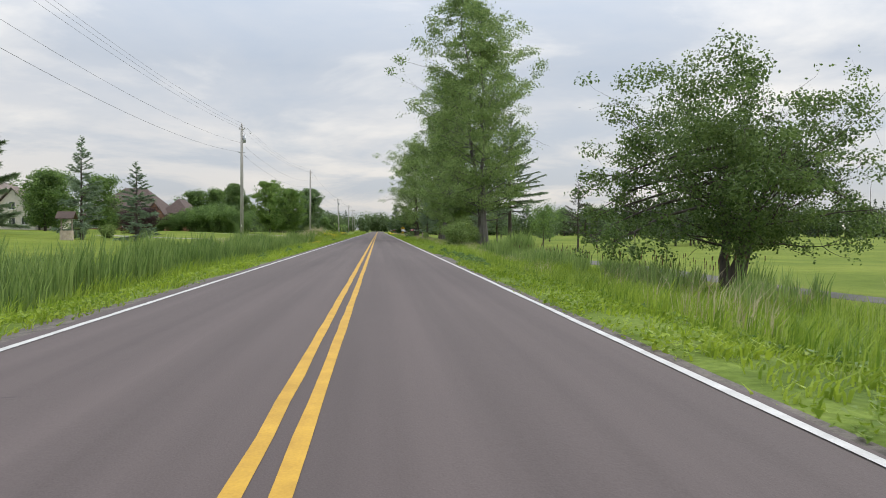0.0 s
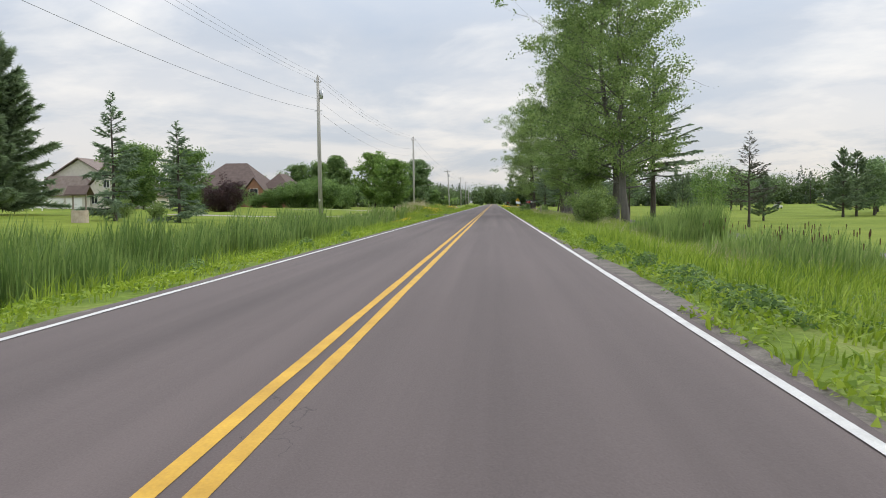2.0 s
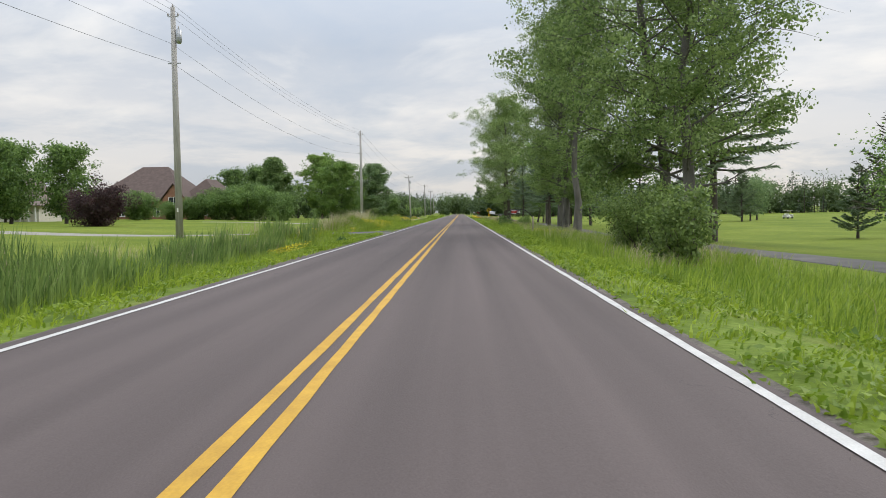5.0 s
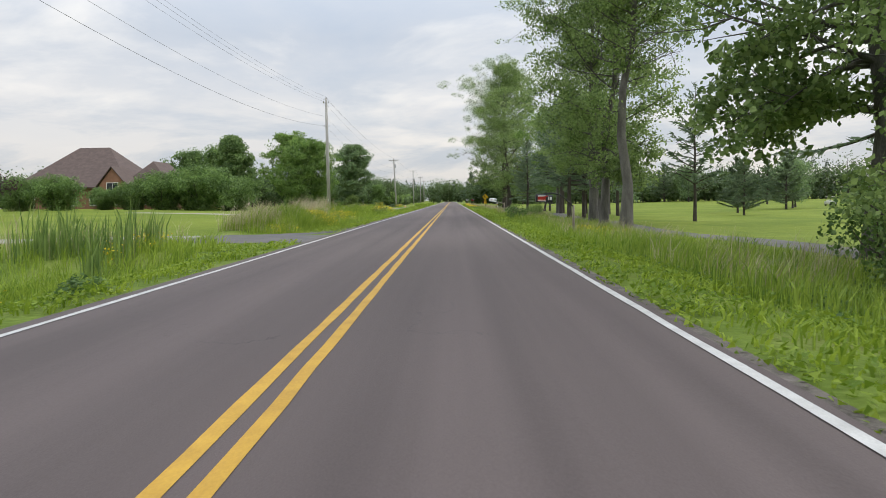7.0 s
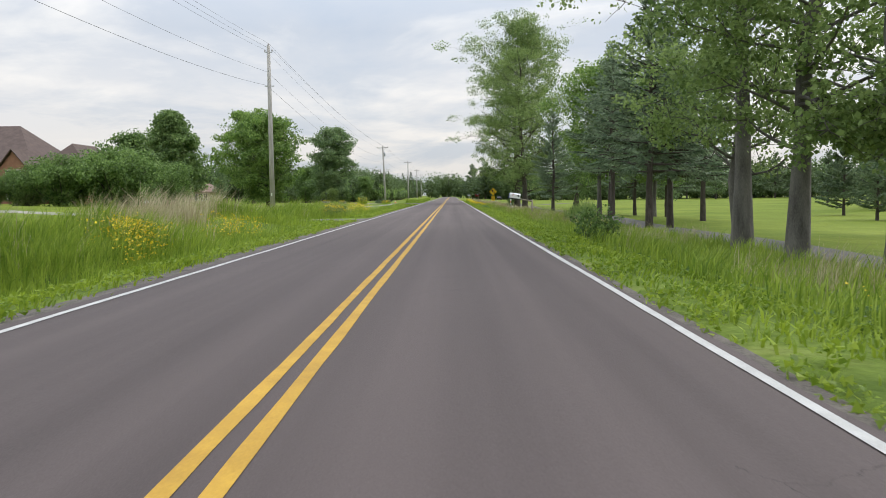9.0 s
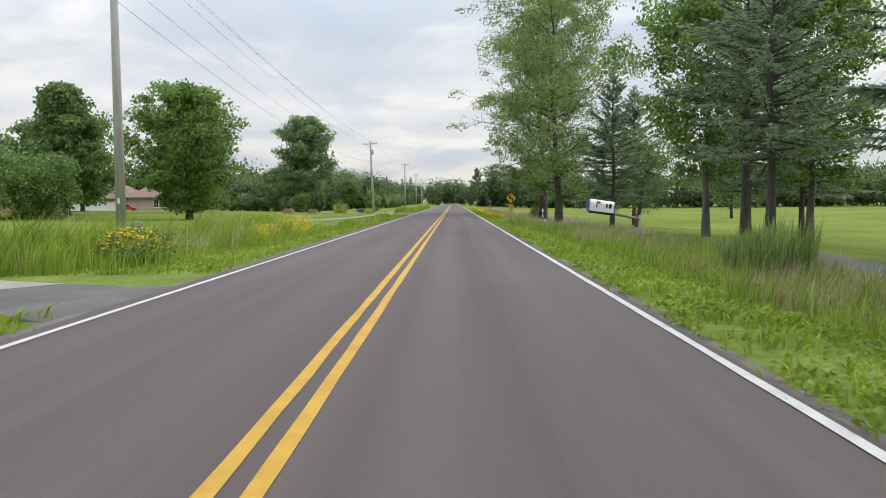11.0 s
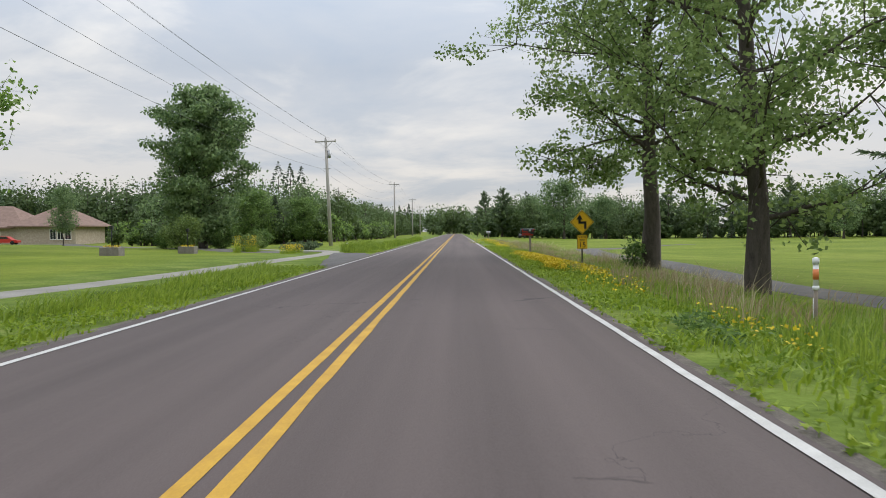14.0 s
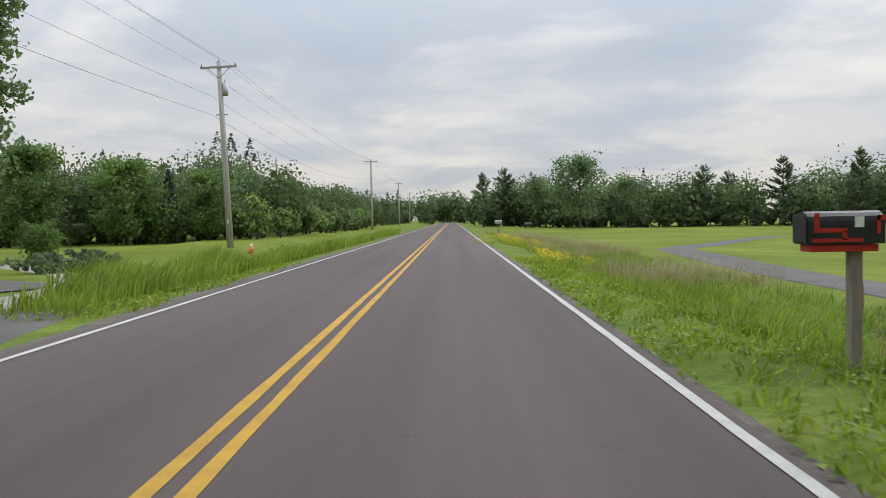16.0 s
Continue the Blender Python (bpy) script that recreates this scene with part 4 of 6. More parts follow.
def woods(name, spots, hmin, hmax, seed, label, mat, per=420, leaf=0.55, conifers=0.2):
    """Distant woodland, every tree a crown of leaf clumps over a thin trunk, joined."""
    rng = np.random.default_rng(seed)
    p = Pile()
    for x, y in spots:
        mi = int(rng.choice([0, 0, 0, 3, 3, 5]))
        h = rng.uniform(hmin, hmax)
        w = h * rng.uniform(0.65, 1.0)
        z0 = float(ground_z(x, y))
        p.add(*tube([(x, y, z0 - 0.3), (x, y, z0 + h * 0.85)], [0.16, 0.05], 5), 1)
        if rng.uniform() < conifers:
            n = per
            s = rng.uniform(0, 1, n) ** 1.4
            rad = (1 - s) ** 0.8 * w * 0.32 * rng.uniform(0.3, 1, n) ** 0.5
            az = rng.uniform(0, 6.283, n)
            C = np.stack([x + rad * np.cos(az), y + rad * np.sin(az), z0 + h * (0.06 + 0.98 * s) - rad * 0.25], 1)
            ax = np.stack([np.cos(az), np.sin(az), np.full(n, -0.35)], 1)
            p.add(*leaf_quads(C, leaf * 1.2, rng, axis=ax, ratio=0.4), 2)
        else:
            k = int(rng.integers(22, 36))
            dirs = rng.normal(size=(k, 3))
            dirs /= np.linalg.norm(dirs, axis=1, keepdims=True)
            tall = rng.uniform(0.40, 0.5)
            cc = dirs * np.array([w * 0.42, w * 0.42, h * tall]) * rng.uniform(0.3, 0.88, (k, 1)) + np.array([x, y, z0 + h * 0.5])
            V, F = clump_leaves(cc, w * rng.uniform(0.17, 0.3, k), per, leaf, rng, 0.8, 0.45)
            V[:, 2] = np.maximum(V[:, 2], z0 + 0.05)
            p.add(V, F, mi)
            V, F = clump_leaves([(x, y, z0 + h * 0.42)], [w * 0.34], per // 5, leaf * 2.0, rng, 0.36 * h / (w * 0.34), 1.0)
            V[:, 2] = np.maximum(V[:, 2], z0 + 0.05)
            p.add(V, F, 3)
    ob = p.put(name, [mat, M_BARKD, M_FARCON, M_FAROAK, M_MAPLE, M_POPLAR])
    return tagged(ob, label, "woods", kind="stuff")


rw = random.Random(12)
W1 = [(rw.uniform(-47, -17), rw.uniform(308, 326)) for _ in range(46)] + [(rw.uniform(-30, -19.5), rw.uniform(304, 400)) for _ in range(56)]
U1 = [(rw.uniform(-47, -17), rw.uniform(302, 307)) for _ in range(34)] + [(rw.uniform(-17.2, -15.6), rw.uniform(300, 400)) for _ in range(34)]
woods("woods", W1, 4.2, 10.8, 91, "dense mixed green thicket behind the lawn", M_WOODS, 1050, 0.34, 0.03)
woods("thicket", U1, 2.4, 4.6, 96, "low leafy shrubs along the edge of the woods", M_MAPLE, 420, 0.3, 0.0)
W2 = [(-21 - 30 * rw.random() ** 1.5, rw.uniform(390, 600)) for _ in range(110)]
woods("woods", W2, 7, 12, 92, "mixed woodland along the road's far stretch", M_WOODS, 460, 0.5, 0.15)
W3 = [(rw.uniform(-90, 110), rw.uniform(596, 640)) for _ in range(150)]
woods("woods", W3, 11, 18, 93, "wooded rise where the road ends in the distance", M_WOODS, 300, 1.0, 0.12)
U3 = [(rw.uniform(-60, 70), rw.uniform(592, 597)) for _ in range(50)]
woods("thicket", U3, 4, 7, 98, "undergrowth where the road ends in the distance", M_WOODS, 160, 0.9, 0.0)
W4 = []
for i in range(310):
    u = rw.random()
    pts = [(200, 60), (190, 200), (165, 310), (120, 385), (70, 430), (9, 462)]
    k = min(4, int(u * 5))
    f = u * 5 - k
    W4.append((pts[k][0] * (1 - f) + pts[k + 1][0] * f + rw.uniform(-10, 14), pts[k][1] * (1 - f) + pts[k + 1][1] * f + rw.uniform(-8, 16)))
U4 = []
for i in range(230):
    u = rw.random()
    pts = [(196, 60), (186, 200), (161, 308), (116, 380), (66, 424), (9, 456)]
    k = min(4, int(u * 5))
    f = u * 5 - k
    U4.append((pts[k][0] * (1 - f) + pts[k + 1][0] * f + rw.uniform(-4, 4), pts[k][1] * (1 - f) + pts[k + 1][1] * f + rw.uniform(-4, 4)))
woods("thicket", U4, 3, 6.5, 97, "low green undergrowth along the golf course treeline", M_WOODS, 170, 0.8, 0.1)
woods("woods", W4, 9, 17, 94, "mixed treeline closing the far side of the golf course", M_WOODS, 330, 0.68, 0.14)
W5 = []
for i in range(170):
    u = rw.random()
    pts = [(-150, 60), (-150, 180), (-140, 260), (-125, 350), (-95, 420), (-45, 490)]
    k = min(4, int(u * 5))
    f = u * 5 - k
    W5.append((pts[k][0] * (1 - f) + pts[k + 1][0] * f + rw.uniform(-12, 4), pts[k][1] * (1 - f) + pts[k + 1][1] * f + rw.uniform(-8, 16)))
woods("woods", W5, 9, 15, 95, "mixed green treeline behind the houses", M_WOODS, 320, 0.85, 0.1)
rw = random.Random(31)
W6 = [(rw.uniform(-100, -34), rw.uniform(359, 378)) for _ in range(52)]
woods("woods", W6, 11, 17, 99, "mixed green woods rising behind the stone bungalow", M_WOODS, 460, 0.62, 0.1)

# ---- utility poles and wires ----


def utility_pole(x, y, h, arm=False, transformer=False, label="", lean=0.0):
    z = float(ground_z(x, y))
    pole = thing("utility_pole", label or "weathered grey wooden utility pole", "utility pole", "poles along the road")
    pole.location = (x, y, z)
    pole.rotation_euler = (0, radians(lean), 0)
    pipe("shaft", [(0, 0, -0.6), (0, 0, h * 0.5), (0, 0, h)], [0.25, 0.2, 0.15], M_POLE, pole, 12)
    if arm:
        part("crossarm", boxes((-1.25, 1.25, -0.18, -0.06, h - 0.42, h - 0.28), bevel=0.012), M_POLE, pole)
        for sx in (-1, 1):
            pipe("brace", [(sx * 0.75, -0.12, h - 0.42), (sx * 0.02, -0.14, h - 1.1)], [0.022, 0.022], M_STEEL, pole, 6)
        spots = [(-1.15, -0.12, h - 0.28), (1.15, -0.12, h - 0.28), (0, 0, h)]
    else:
        spots = [(0, 0, h), (-0.32, 0, h - 0.55), (0.32, 0, h - 0.55)]
        part("bracket", boxes((-0.34, 0.34, -0.035, 0.035, h - 0.62, h - 0.55), bevel=0.008), M_STEEL, pole)
    for px, py, pz in spots:
        pipe("insulator", [(px, py, pz), (px, py, pz + 0.06), (px, py, pz + 0.13), (px, py, pz + 0.2)], [0.03, 0.06, 0.045, 0.03], M_PORC, pole, 10)
    if transformer:
        t = pipe("transformer", [(0.33, 0, h - 2.3), (0.33, 0, h - 2.2), (0.33, 0, h - 1.45), (0.33, 0, h - 1.38)], [0.14, 0.2, 0.2, 0.08], M_STEEL, pole, 14, "grey can-shaped transformer")
        pipe("bushing", [(0, 0, 0.0), (0, 0, 0.18)], [0.04, 0.025], M_PORC, t, 8).location = (0.33, 0, h - 1.38)
    part("bracket", boxes((-0.42, 0.42, -0.02, 0.02, h - 3.6, h - 3.52), bevel=0.006), M_STEEL, pole)
    part("tag", boxes((-0.05, 0.05, -0.25, -0.232, 1.7, 1.95), bevel=0.004), M_WHITEP, pole)
    return pole


POLES = [(-17.6, 18, 14.9, False, False), (-17.0, 103.0, 14.8, False, True), (-14.9, 180.3, 15.0, False, False), (-13.75, 287.5, 12.7, True, True), (-13.9, 385, 13.4, True, False), (-15, 480, 13.5, True, False), (-16.5, 570, 13.5, True, False)]
for x, y, h, a, tr in POLES:
    utility_pole(x, y, h, a, tr, "weathered wooden utility pole with a crossarm and braces" if a else "weathered grey wooden utility pole beside the road", -2.0 if y == 287.5 else 0.0)


def wire(a, b, sag, r=0.011):
    p = np.linspace(np.array(a, dtype=float), np.array(b, dtype=float), 22)
    u = np.linspace(0, 1, 22)
    p[:, 2] -= sag * 4 * u * (1 - u)
    return p, np.full(22, r)


for kind, dx, dz, sag, r in (("power_line", 0.0, 0.2, 1.1, 0.008), ("power_line", -0.32, -0.38, 1.1, 0.008), ("power_line", 0.32, -0.38, 1.1, 0.008), ("telephone_cable", -0.2, -3.5, 1.6, 0.011), ("service_cable", -0.15, -2.3, 1.4, 0.009)):
    pl = Pile()
    for (x0, y0, h0, a0, _), (x1, y1, h1, a1, _) in zip(POLES, POLES[1:]):
        x0, x1 = x0 - (0.44 if y0 == 287.5 else 0), x1 - (0.44 if y1 == 287.5 else 0)
        s0, s1_ = (3.4 if a0 else 1), (3.4 if a1 else 1)
        pl.add(*tube(*wire((x0 + dx * s0, y0, float(ground_z(x0, y0)) + h0 + dz), (x1 + dx * s1_, y1, float(ground_z(x1, y1)) + h1 + dz), sag, r), 5))
    tagged(pl.put(kind, [M_WIRE]), "thin dark overhead wire slung between the utility poles", "overhead wire", "wires on the poles")

# ---- houses ----


def roof_mesh(x0, x1, y0, y1, z, top, ridge, hip0, hip1, along="x", thick=0.22):
    """A gable or hip roof over a box; hip0 and hip1: how far the ridge stops short of each end."""
    bm = bmesh.new()
    if along == "x":
        ym = (y0 + y1) / 2
        r0, r1 = (x0 + hip0, ym), (x1 - hip1, ym)
    else:
        xm = (x0 + x1) / 2
        r0, r1 = (xm, y0 + hip0), (xm, y1 - hip1)
    for dz in (0, -thick):
        c = [bm.verts.new((x, y, z + dz)) for x, y in ((x0, y0), (x1, y0), (x1, y1), (x0, y1))]
        a, b = bm.verts.new((*r0, top + dz)), bm.verts.new((*r1, top + dz))
        if along == "x":
            quads = [(c[0], c[1], b, a), (c[2], c[3], a, b), (c[1], c[2], b), (c[3], c[0], a)]
        else:
            quads = [(c[1], c[2], b, a), (c[3], c[0], a, b), (c[0], c[1], a), (c[2], c[3], b)]
        for i, q in enumerate(quads):
            if (i == 2 and (hip1 if along == "x" else hip0) <= 0) or (i == 3 and (hip0 if along == "x" else hip1) <= 0):
                continue
            bm.faces.new(q if dz == 0 else q[::-1])
    bmesh.ops.remove_doubles(bm, verts=bm.verts, dist=0.001)
    edges = [e for e in bm.edges if len(e.link_faces) == 1]
    top_e = [e for e in edges]
    bmesh.ops.bridge_loops(bm, edges=top_e) if len(top_e) else None
    bmesh.ops.recalc_face_normals(bm, faces=bm.faces)
    return bm


def gable_wall(x0, x1, y, z0, eave, top, depth=0.25):
    """A wall with its pointed gable, facing along y."""
    bm = bmesh.new()
    pts = [(x0, z0), (x1, z0), (x1, eave), ((x0 + x1) / 2, top), (x0, eave)]
    f = [bm.verts.new((x, y, z)) for x, z in pts]
    b = [bm.verts.new((x, y + depth, z)) for x, z in pts]
    bm.faces.new(f)
    bm.faces.new(b[::-1])
    for i in range(5):
        bm.faces.new((f[i], b[i], b[(i + 1) % 5], f[(i + 1) % 5]))
    bmesh.ops.recalc_face_normals(bm, faces=bm.faces)
    return bm


def window(parent, x0, x1, z0, z1, y, facing="y", arched=False):
    """A framed window with its pane and sill, proud of a wall that faces the road's start."""
    w = part("window", boxes((x0, x0 + 0.09, y - 0.05, y + 0.05, z0, z1), (x1 - 0.09, x1, y - 0.05, y + 0.05, z0, z1), (x0, x1, y - 0.045, y + 0.045, z0, z0 + 0.09), (x0, x1, y - 0.045, y + 0.045, z1 - 0.09, z1), ((x0 + x1) / 2 - 0.03, (x0 + x1) / 2 + 0.03, y - 0.04, y + 0.04, z0, z1)), M_TRIM, parent)
    part("pane", boxes((x0 + 0.05, x1 - 0.05, y - 0.012, y + 0.012, z0 + 0.05, z1 - 0.05)), M_GLASS, w)
    part("sill", boxes((x0 - 0.06, x1 + 0.06, y - 0.12, y + 0.04, z0 - 0.06, z0), bevel=0.01), M_TRIM, w)
    return w


# beige house with steep taupe roofs
z = 1.1
h1 = thing("house", "beige sided house with steep taupe shingle roofs and a garage", "house")
part("wall", boxes((-99, -78.8, 192, 206, z - 0.8, z + 4.6)), M_SIDING, h1)
part("roof", roof_mesh(-99.6, -84.0, 191.2, 207, z + 6.6, z + 11.4, 0, 0, 0, "y"), M_SHINGLE, h1)
part("gable_wall", gable_wall(-99, -84.6, 191.9, z + 4.5, z + 6.7, z + 10.9), M_SIDING, h1)
part("roof", roof_mesh(-97.8, -86.5, 187.0, 193, z + 3.0, z + 7.2, 0, 0, 3.0, "x"), M_SHINGLE, h1)
part("wall", boxes((-97.4, -87.2, 187.6, 192.2, z - 0.8, z + 3.05)), M_SIDING, h1)
part("roof", roof_mesh(-89.6, -77.6, 187.6, 206.6, z + 3.2, z + 9.6, 0, 0, 0, "y"), M_SHINGLE, h1)
part("gable_wall", gable_wall(-88.6, -78.6, 188.2, z - 0.8, z + 3.6, z + 9.0), M_SIDING, h1)
part("wall", boxes((-88.5, -78.7, 188.5, 192.2, z - 0.8, z + 3.5)), M_SIDING, h1)
part("porch_roof", roof_mesh(-79.4, -73.4, 190, 200, z + 2.7, z + 5.4, 0, 1.6, 1.6, "x"), M_SHINGLE, h1)
part("wall", boxes((-78.8, -74.2, 191, 199, z - 0.8, z + 2.75)), M_SIDING, h1)
for a in (-77.4, -75.9, -74.6):
    part("porch_post", boxes((a, a + 0.2, 190.3, 190.5, z - 0.5, z + 2.7), bevel=0.02), M_TRIM, h1)
for a in (-96.8, -92.6):
    d = part("garage_door", boxes((a, a + 3.6, 187.52, 187.6, z - 0.2, z + 2.2)), M_TRIM, h1, "white panelled garage door")
    for i in range(4):
        part("panel", boxes((a + 0.1, a + 3.5, 187.48, 187.53, z - 0.1 + i * 0.57, z + 0.4 + i * 0.57), bevel=0.01), M_TRIM, d)
for a in (-87.2, -84.4, -81.6):
    window(h1, a, a + 1.5, z + 0.9, z + 2.6, 188.16)
window(h1, -84.4, -82.9, z + 4.4, z + 6.2, 188.16)

# brown brick house with a large hip roof
z = 0.6
h2 = thing("house", "large brick house with a steep brown hip roof and pointed gable", "house")
part("wall", boxes((-79.5, -59.5, 223, 243, z - 0.8, z + 4.4)), M_BRICK, h2)
part("roof", roof_mesh(-80.7, -58.3, 221.9, 244.1, z + 4.3, z + 12.3, 0, 8.4, 8.0, "x"), M_SHINGLEB, h2)
part("gable_wall", gable_wall(-63.0, -58.2, 220.2, z - 0.7, z + 4.6, z + 7.6), M_BRICK, h2)
part("wall", boxes((-62.9, -58.3, 220.5, 223.2, z - 0.8, z + 4.55)), M_BRICK, h2)
part("roof", roof_mesh(-63.5, -57.7, 219.8, 227.5, z + 4.4, z + 7.95, 0, 0, 0, "y", 0.18), M_SHINGLEB, h2)
part("wall", boxes((-59.6, -53.2, 226, 240, z - 0.8, z + 5.2)), M_BRICK, h2)
part("roof", roof_mesh(-60.5, -52.2, 225.1, 241, z + 5.1, z + 9.2, 0, 4.0, 4.0, "y"), M_SHINGLEB, h2)
window(h2, -61.7, -59.5, z + 0.9, z + 5.0, 220.16)
window(h2, -57.4, -55.0, z + 3.6, z + 4.9, 225.96)
for a in (-78, -74.0, -70.0, -66.2):
    window(h2, a, a + 1.5, z + 0.9, z + 2.8, 222.96)
window(h2, -57.2, -55.2, z + 0.9, z + 2.6, 225.96)

# stone bungalow with a red-brown roof
z = -0.3
h3 = thing("house", "low stone bungalow with a red-brown hip roof and white garage", "house")
part("wall", boxes((-76, -64.8, 338, 350, z - 0.5, z + 3.5)), M_STONE, h3)
part("roof", roof_mesh(-77, -63.6, 337, 351, z + 3.4, z + 7.0, 0, 5.5, 5.5, "x"), M_SHINGLER, h3)
part("wall", boxes((-98, -76, 340, 352, z - 0.5, z + 3.3)), M_STONE, h3)
part("roof", roof_mesh(-99, -75, 339, 353, z + 3.2, z + 7.4, 0, 6, 6, "x"), M_SHINGLER, h3)
d = part("garage_door", boxes((-92, -80, 339.93, 340.0, z, z + 2.4)), M_TRIM, h3, "white double garage door")
for i in range(4):
    part("panel", boxes((-91.8, -80.2, 339.9, 339.94, z + 0.05 + i * 0.58, z + 0.55 + i * 0.58), bevel=0.01), M_TRIM, d)
for a in (-69.6, -68.2, -66.8):
    window(h3, a, a + 1.2, z + 0.8, z + 2.8, 337.97)
h3.location = (-4.4, 0, 0)

# ---- signs, mailboxes, posts ----


def strip(pts, width, y0, y1, bm):
    """A flat band through points in the x-z plane."""
    for (xa, za), (xb, zb) in zip(pts, pts[1:]):
        d = Vector((xb - xa, zb - za)).normalized()
        n = Vector((-d.y, d.x)) * width / 2
        e = d * width * 0.5
        prof = [(xa - e.x + n.x, za - e.y + n.y), (xa - e.x - n.x, za - e.y - n.y), (xb + e.x - n.x, zb + e.y - n.y), (xb + e.x + n.x, zb + e.y + n.y)]
        f = [bm.verts.new((x, y0, z)) for x, z in prof]
        b = [bm.verts.new((x, y1, z)) for x, z in prof]
        bm.faces.new(f)
        bm.faces.new(b[::-1])
        for i in range(4):
            bm.faces.new((f[i], b[i], b[(i + 1) % 4], f[(i + 1) % 4]))
    bmesh.ops.recalc_face_normals(bm, faces=bm.faces)
    return bm


def plate(pts, y0, y1, bm=None):
    bm = bm or bmesh.new()
    f = [bm.verts.new((x, y0, z)) for x, z in pts]
    b = [bm.verts.new((x, y1, z)) for x, z in pts]
    n = len(pts)
    bm.faces.new(f)
    bm.faces.new(b[::-1])
    for i in range(n):
        bm.faces.new((f[i], b[i], b[(i + 1) % n], f[(i + 1) % n]))
    bmesh.ops.recalc_face_normals(bm, faces=bm.faces)
    return bm


def lettering(name, text, size, x, z, y, parent, mat):
    cu = bpy.data.curves.new(name, "FONT")
    cu.body, cu.size, cu.align_x, cu.align_y, cu.extrude = text, size, "CENTER", "CENTER", 0.002
    cu.materials.append(mat)
    tmp = bpy.data.objects.new("tmp", cu)
    scene.collection.objects.link(tmp)
    dg = bpy.context.evaluated_depsgraph_get()
    me = bpy.data.meshes.new_from_object(tmp.evaluated_get(dg))
    bpy.data.objects.remove(tmp)
    me.materials.clear()
    me.materials.append(mat)
    ob = under(new(name, me), parent)
    ob.matrix_basis = pose(x, y, z, 90, 0, 0)
    return ob


sign = thing("warning_sign", "yellow diamond reverse-turn sign over a speed plaque on a post", "road sign")
sign.location = (7.9, 236.4, float(ground_z(7.9, 236.4)))
Z0 = 2.44
part("post", boxes((-0.035, 0.035, 0.0, 0.05, -0.4, 3.05), bevel=0.006), M_BLACK, sign)
c = 0.64
dm = part("sign_plate", plate([(0, Z0 - c), (c, Z0), (0, Z0 + c), (-c, Z0)], -0.03, -0.022), M_SIGNY, sign)
b = bmesh.new()
q = c - 0.05
strip([(0, Z0 - q), (q, Z0), (0, Z0 + q), (-q, Z0), (0, Z0 - q)], 0.018, -0.035, -0.029, b)
part("border", b, M_BLACK, dm)
b = bmesh.new()
strip([(0.17, Z0 - 0.30), (0.17, Z0 - 0.03), (-0.13, Z0 - 0.03), (-0.13, Z0 + 0.14)], 0.125, -0.036, -0.03, b)
plate([(-0.30, Z0 + 0.13), (0.04, Z0 + 0.13), (-0.13, Z0 + 0.40)], -0.036, -0.03, b)
part("arrow", b, M_BLACK, dm, "black crooked arrow")
pq = part("plaque", plate([(-0.27, 1.02), (0.27, 1.02), (0.27, 1.76), (-0.27, 1.76)], -0.03, -0.022), M_SIGNY, sign)
b = bmesh.new()
strip([(-0.25, 1.04), (0.25, 1.04), (0.25, 1.74), (-0.25, 1.74), (-0.25, 1.04)], 0.012, -0.035, -0.029, b)
part("border", b, M_BLACK, pq)
lettering("lettering", "SPEED", 0.15, 0, 1.64, -0.032, pq, M_BLACK)
lettering("lettering", "LIMIT", 0.15, 0, 1.48, -0.032, pq, M_BLACK)
lettering("lettering", "15", 0.40, 0, 1.22, -0.032, pq, M_BLACK)


def mail_body(L, W, H, name, mat, parent):
    """A rural mailbox: flat floor, straight sides and a domed top; its length lies along x, the door towards the road."""
    prof = [(-W / 2, 0), (W / 2, 0), (W / 2, H * 0.6)] + [(W / 2 * math.cos(a), H * 0.6 + H * 0.4 * math.sin(a)) for a in np.linspace(0.25, math.pi - 0.25, 8)] + [(-W / 2, H * 0.6)]
    bm = bmesh.new()
    f = [bm.verts.new((-L / 2, y, z)) for y, z in prof]
    b = [bm.verts.new((L / 2, y, z)) for y, z in prof]
    n = len(prof)
    bm.faces.new(f)
    bm.faces.new(b[::-1])
    for i in range(n):
        bm.faces.new((f[i], b[i], b[(i + 1) % n], f[(i + 1) % n]))
    bmesh.ops.recalc_face_normals(bm, faces=bm.faces)
    return part(name, bm, mat, parent)


def mailbox(x, y, body_mat, label, L=0.6, W=0.28, H=0.34, flag=0.02, z=0.95, tilt=0):
    g = float(ground_z(x, y))
    mb = thing("mailbox", label, "mailbox", "mailboxes by the road")
    mb.location = (x, y, g)
    body = mail_body(L, W, H, "box", body_mat, mb)
    body.matrix_basis = pose(0, 0, z - g, 0, tilt, 0)
    part("door", boxes((-L / 2 - 0.02, -L / 2 - 0.004, -W / 2 + 0.015, W / 2 - 0.015, 0.015, H * 0.9), bevel=0.006), body_mat, body)
    part("flag", boxes((flag, flag + 0.03, -W / 2 - 0.02, -W / 2 - 0.008, H * 0.3, H * 0.85), (flag, flag + 0.12, -W / 2 - 0.02, -W / 2 - 0.008, H * 0.7, H * 0.85)), M_REDP, body, "red metal flag")
    return mb, body, g


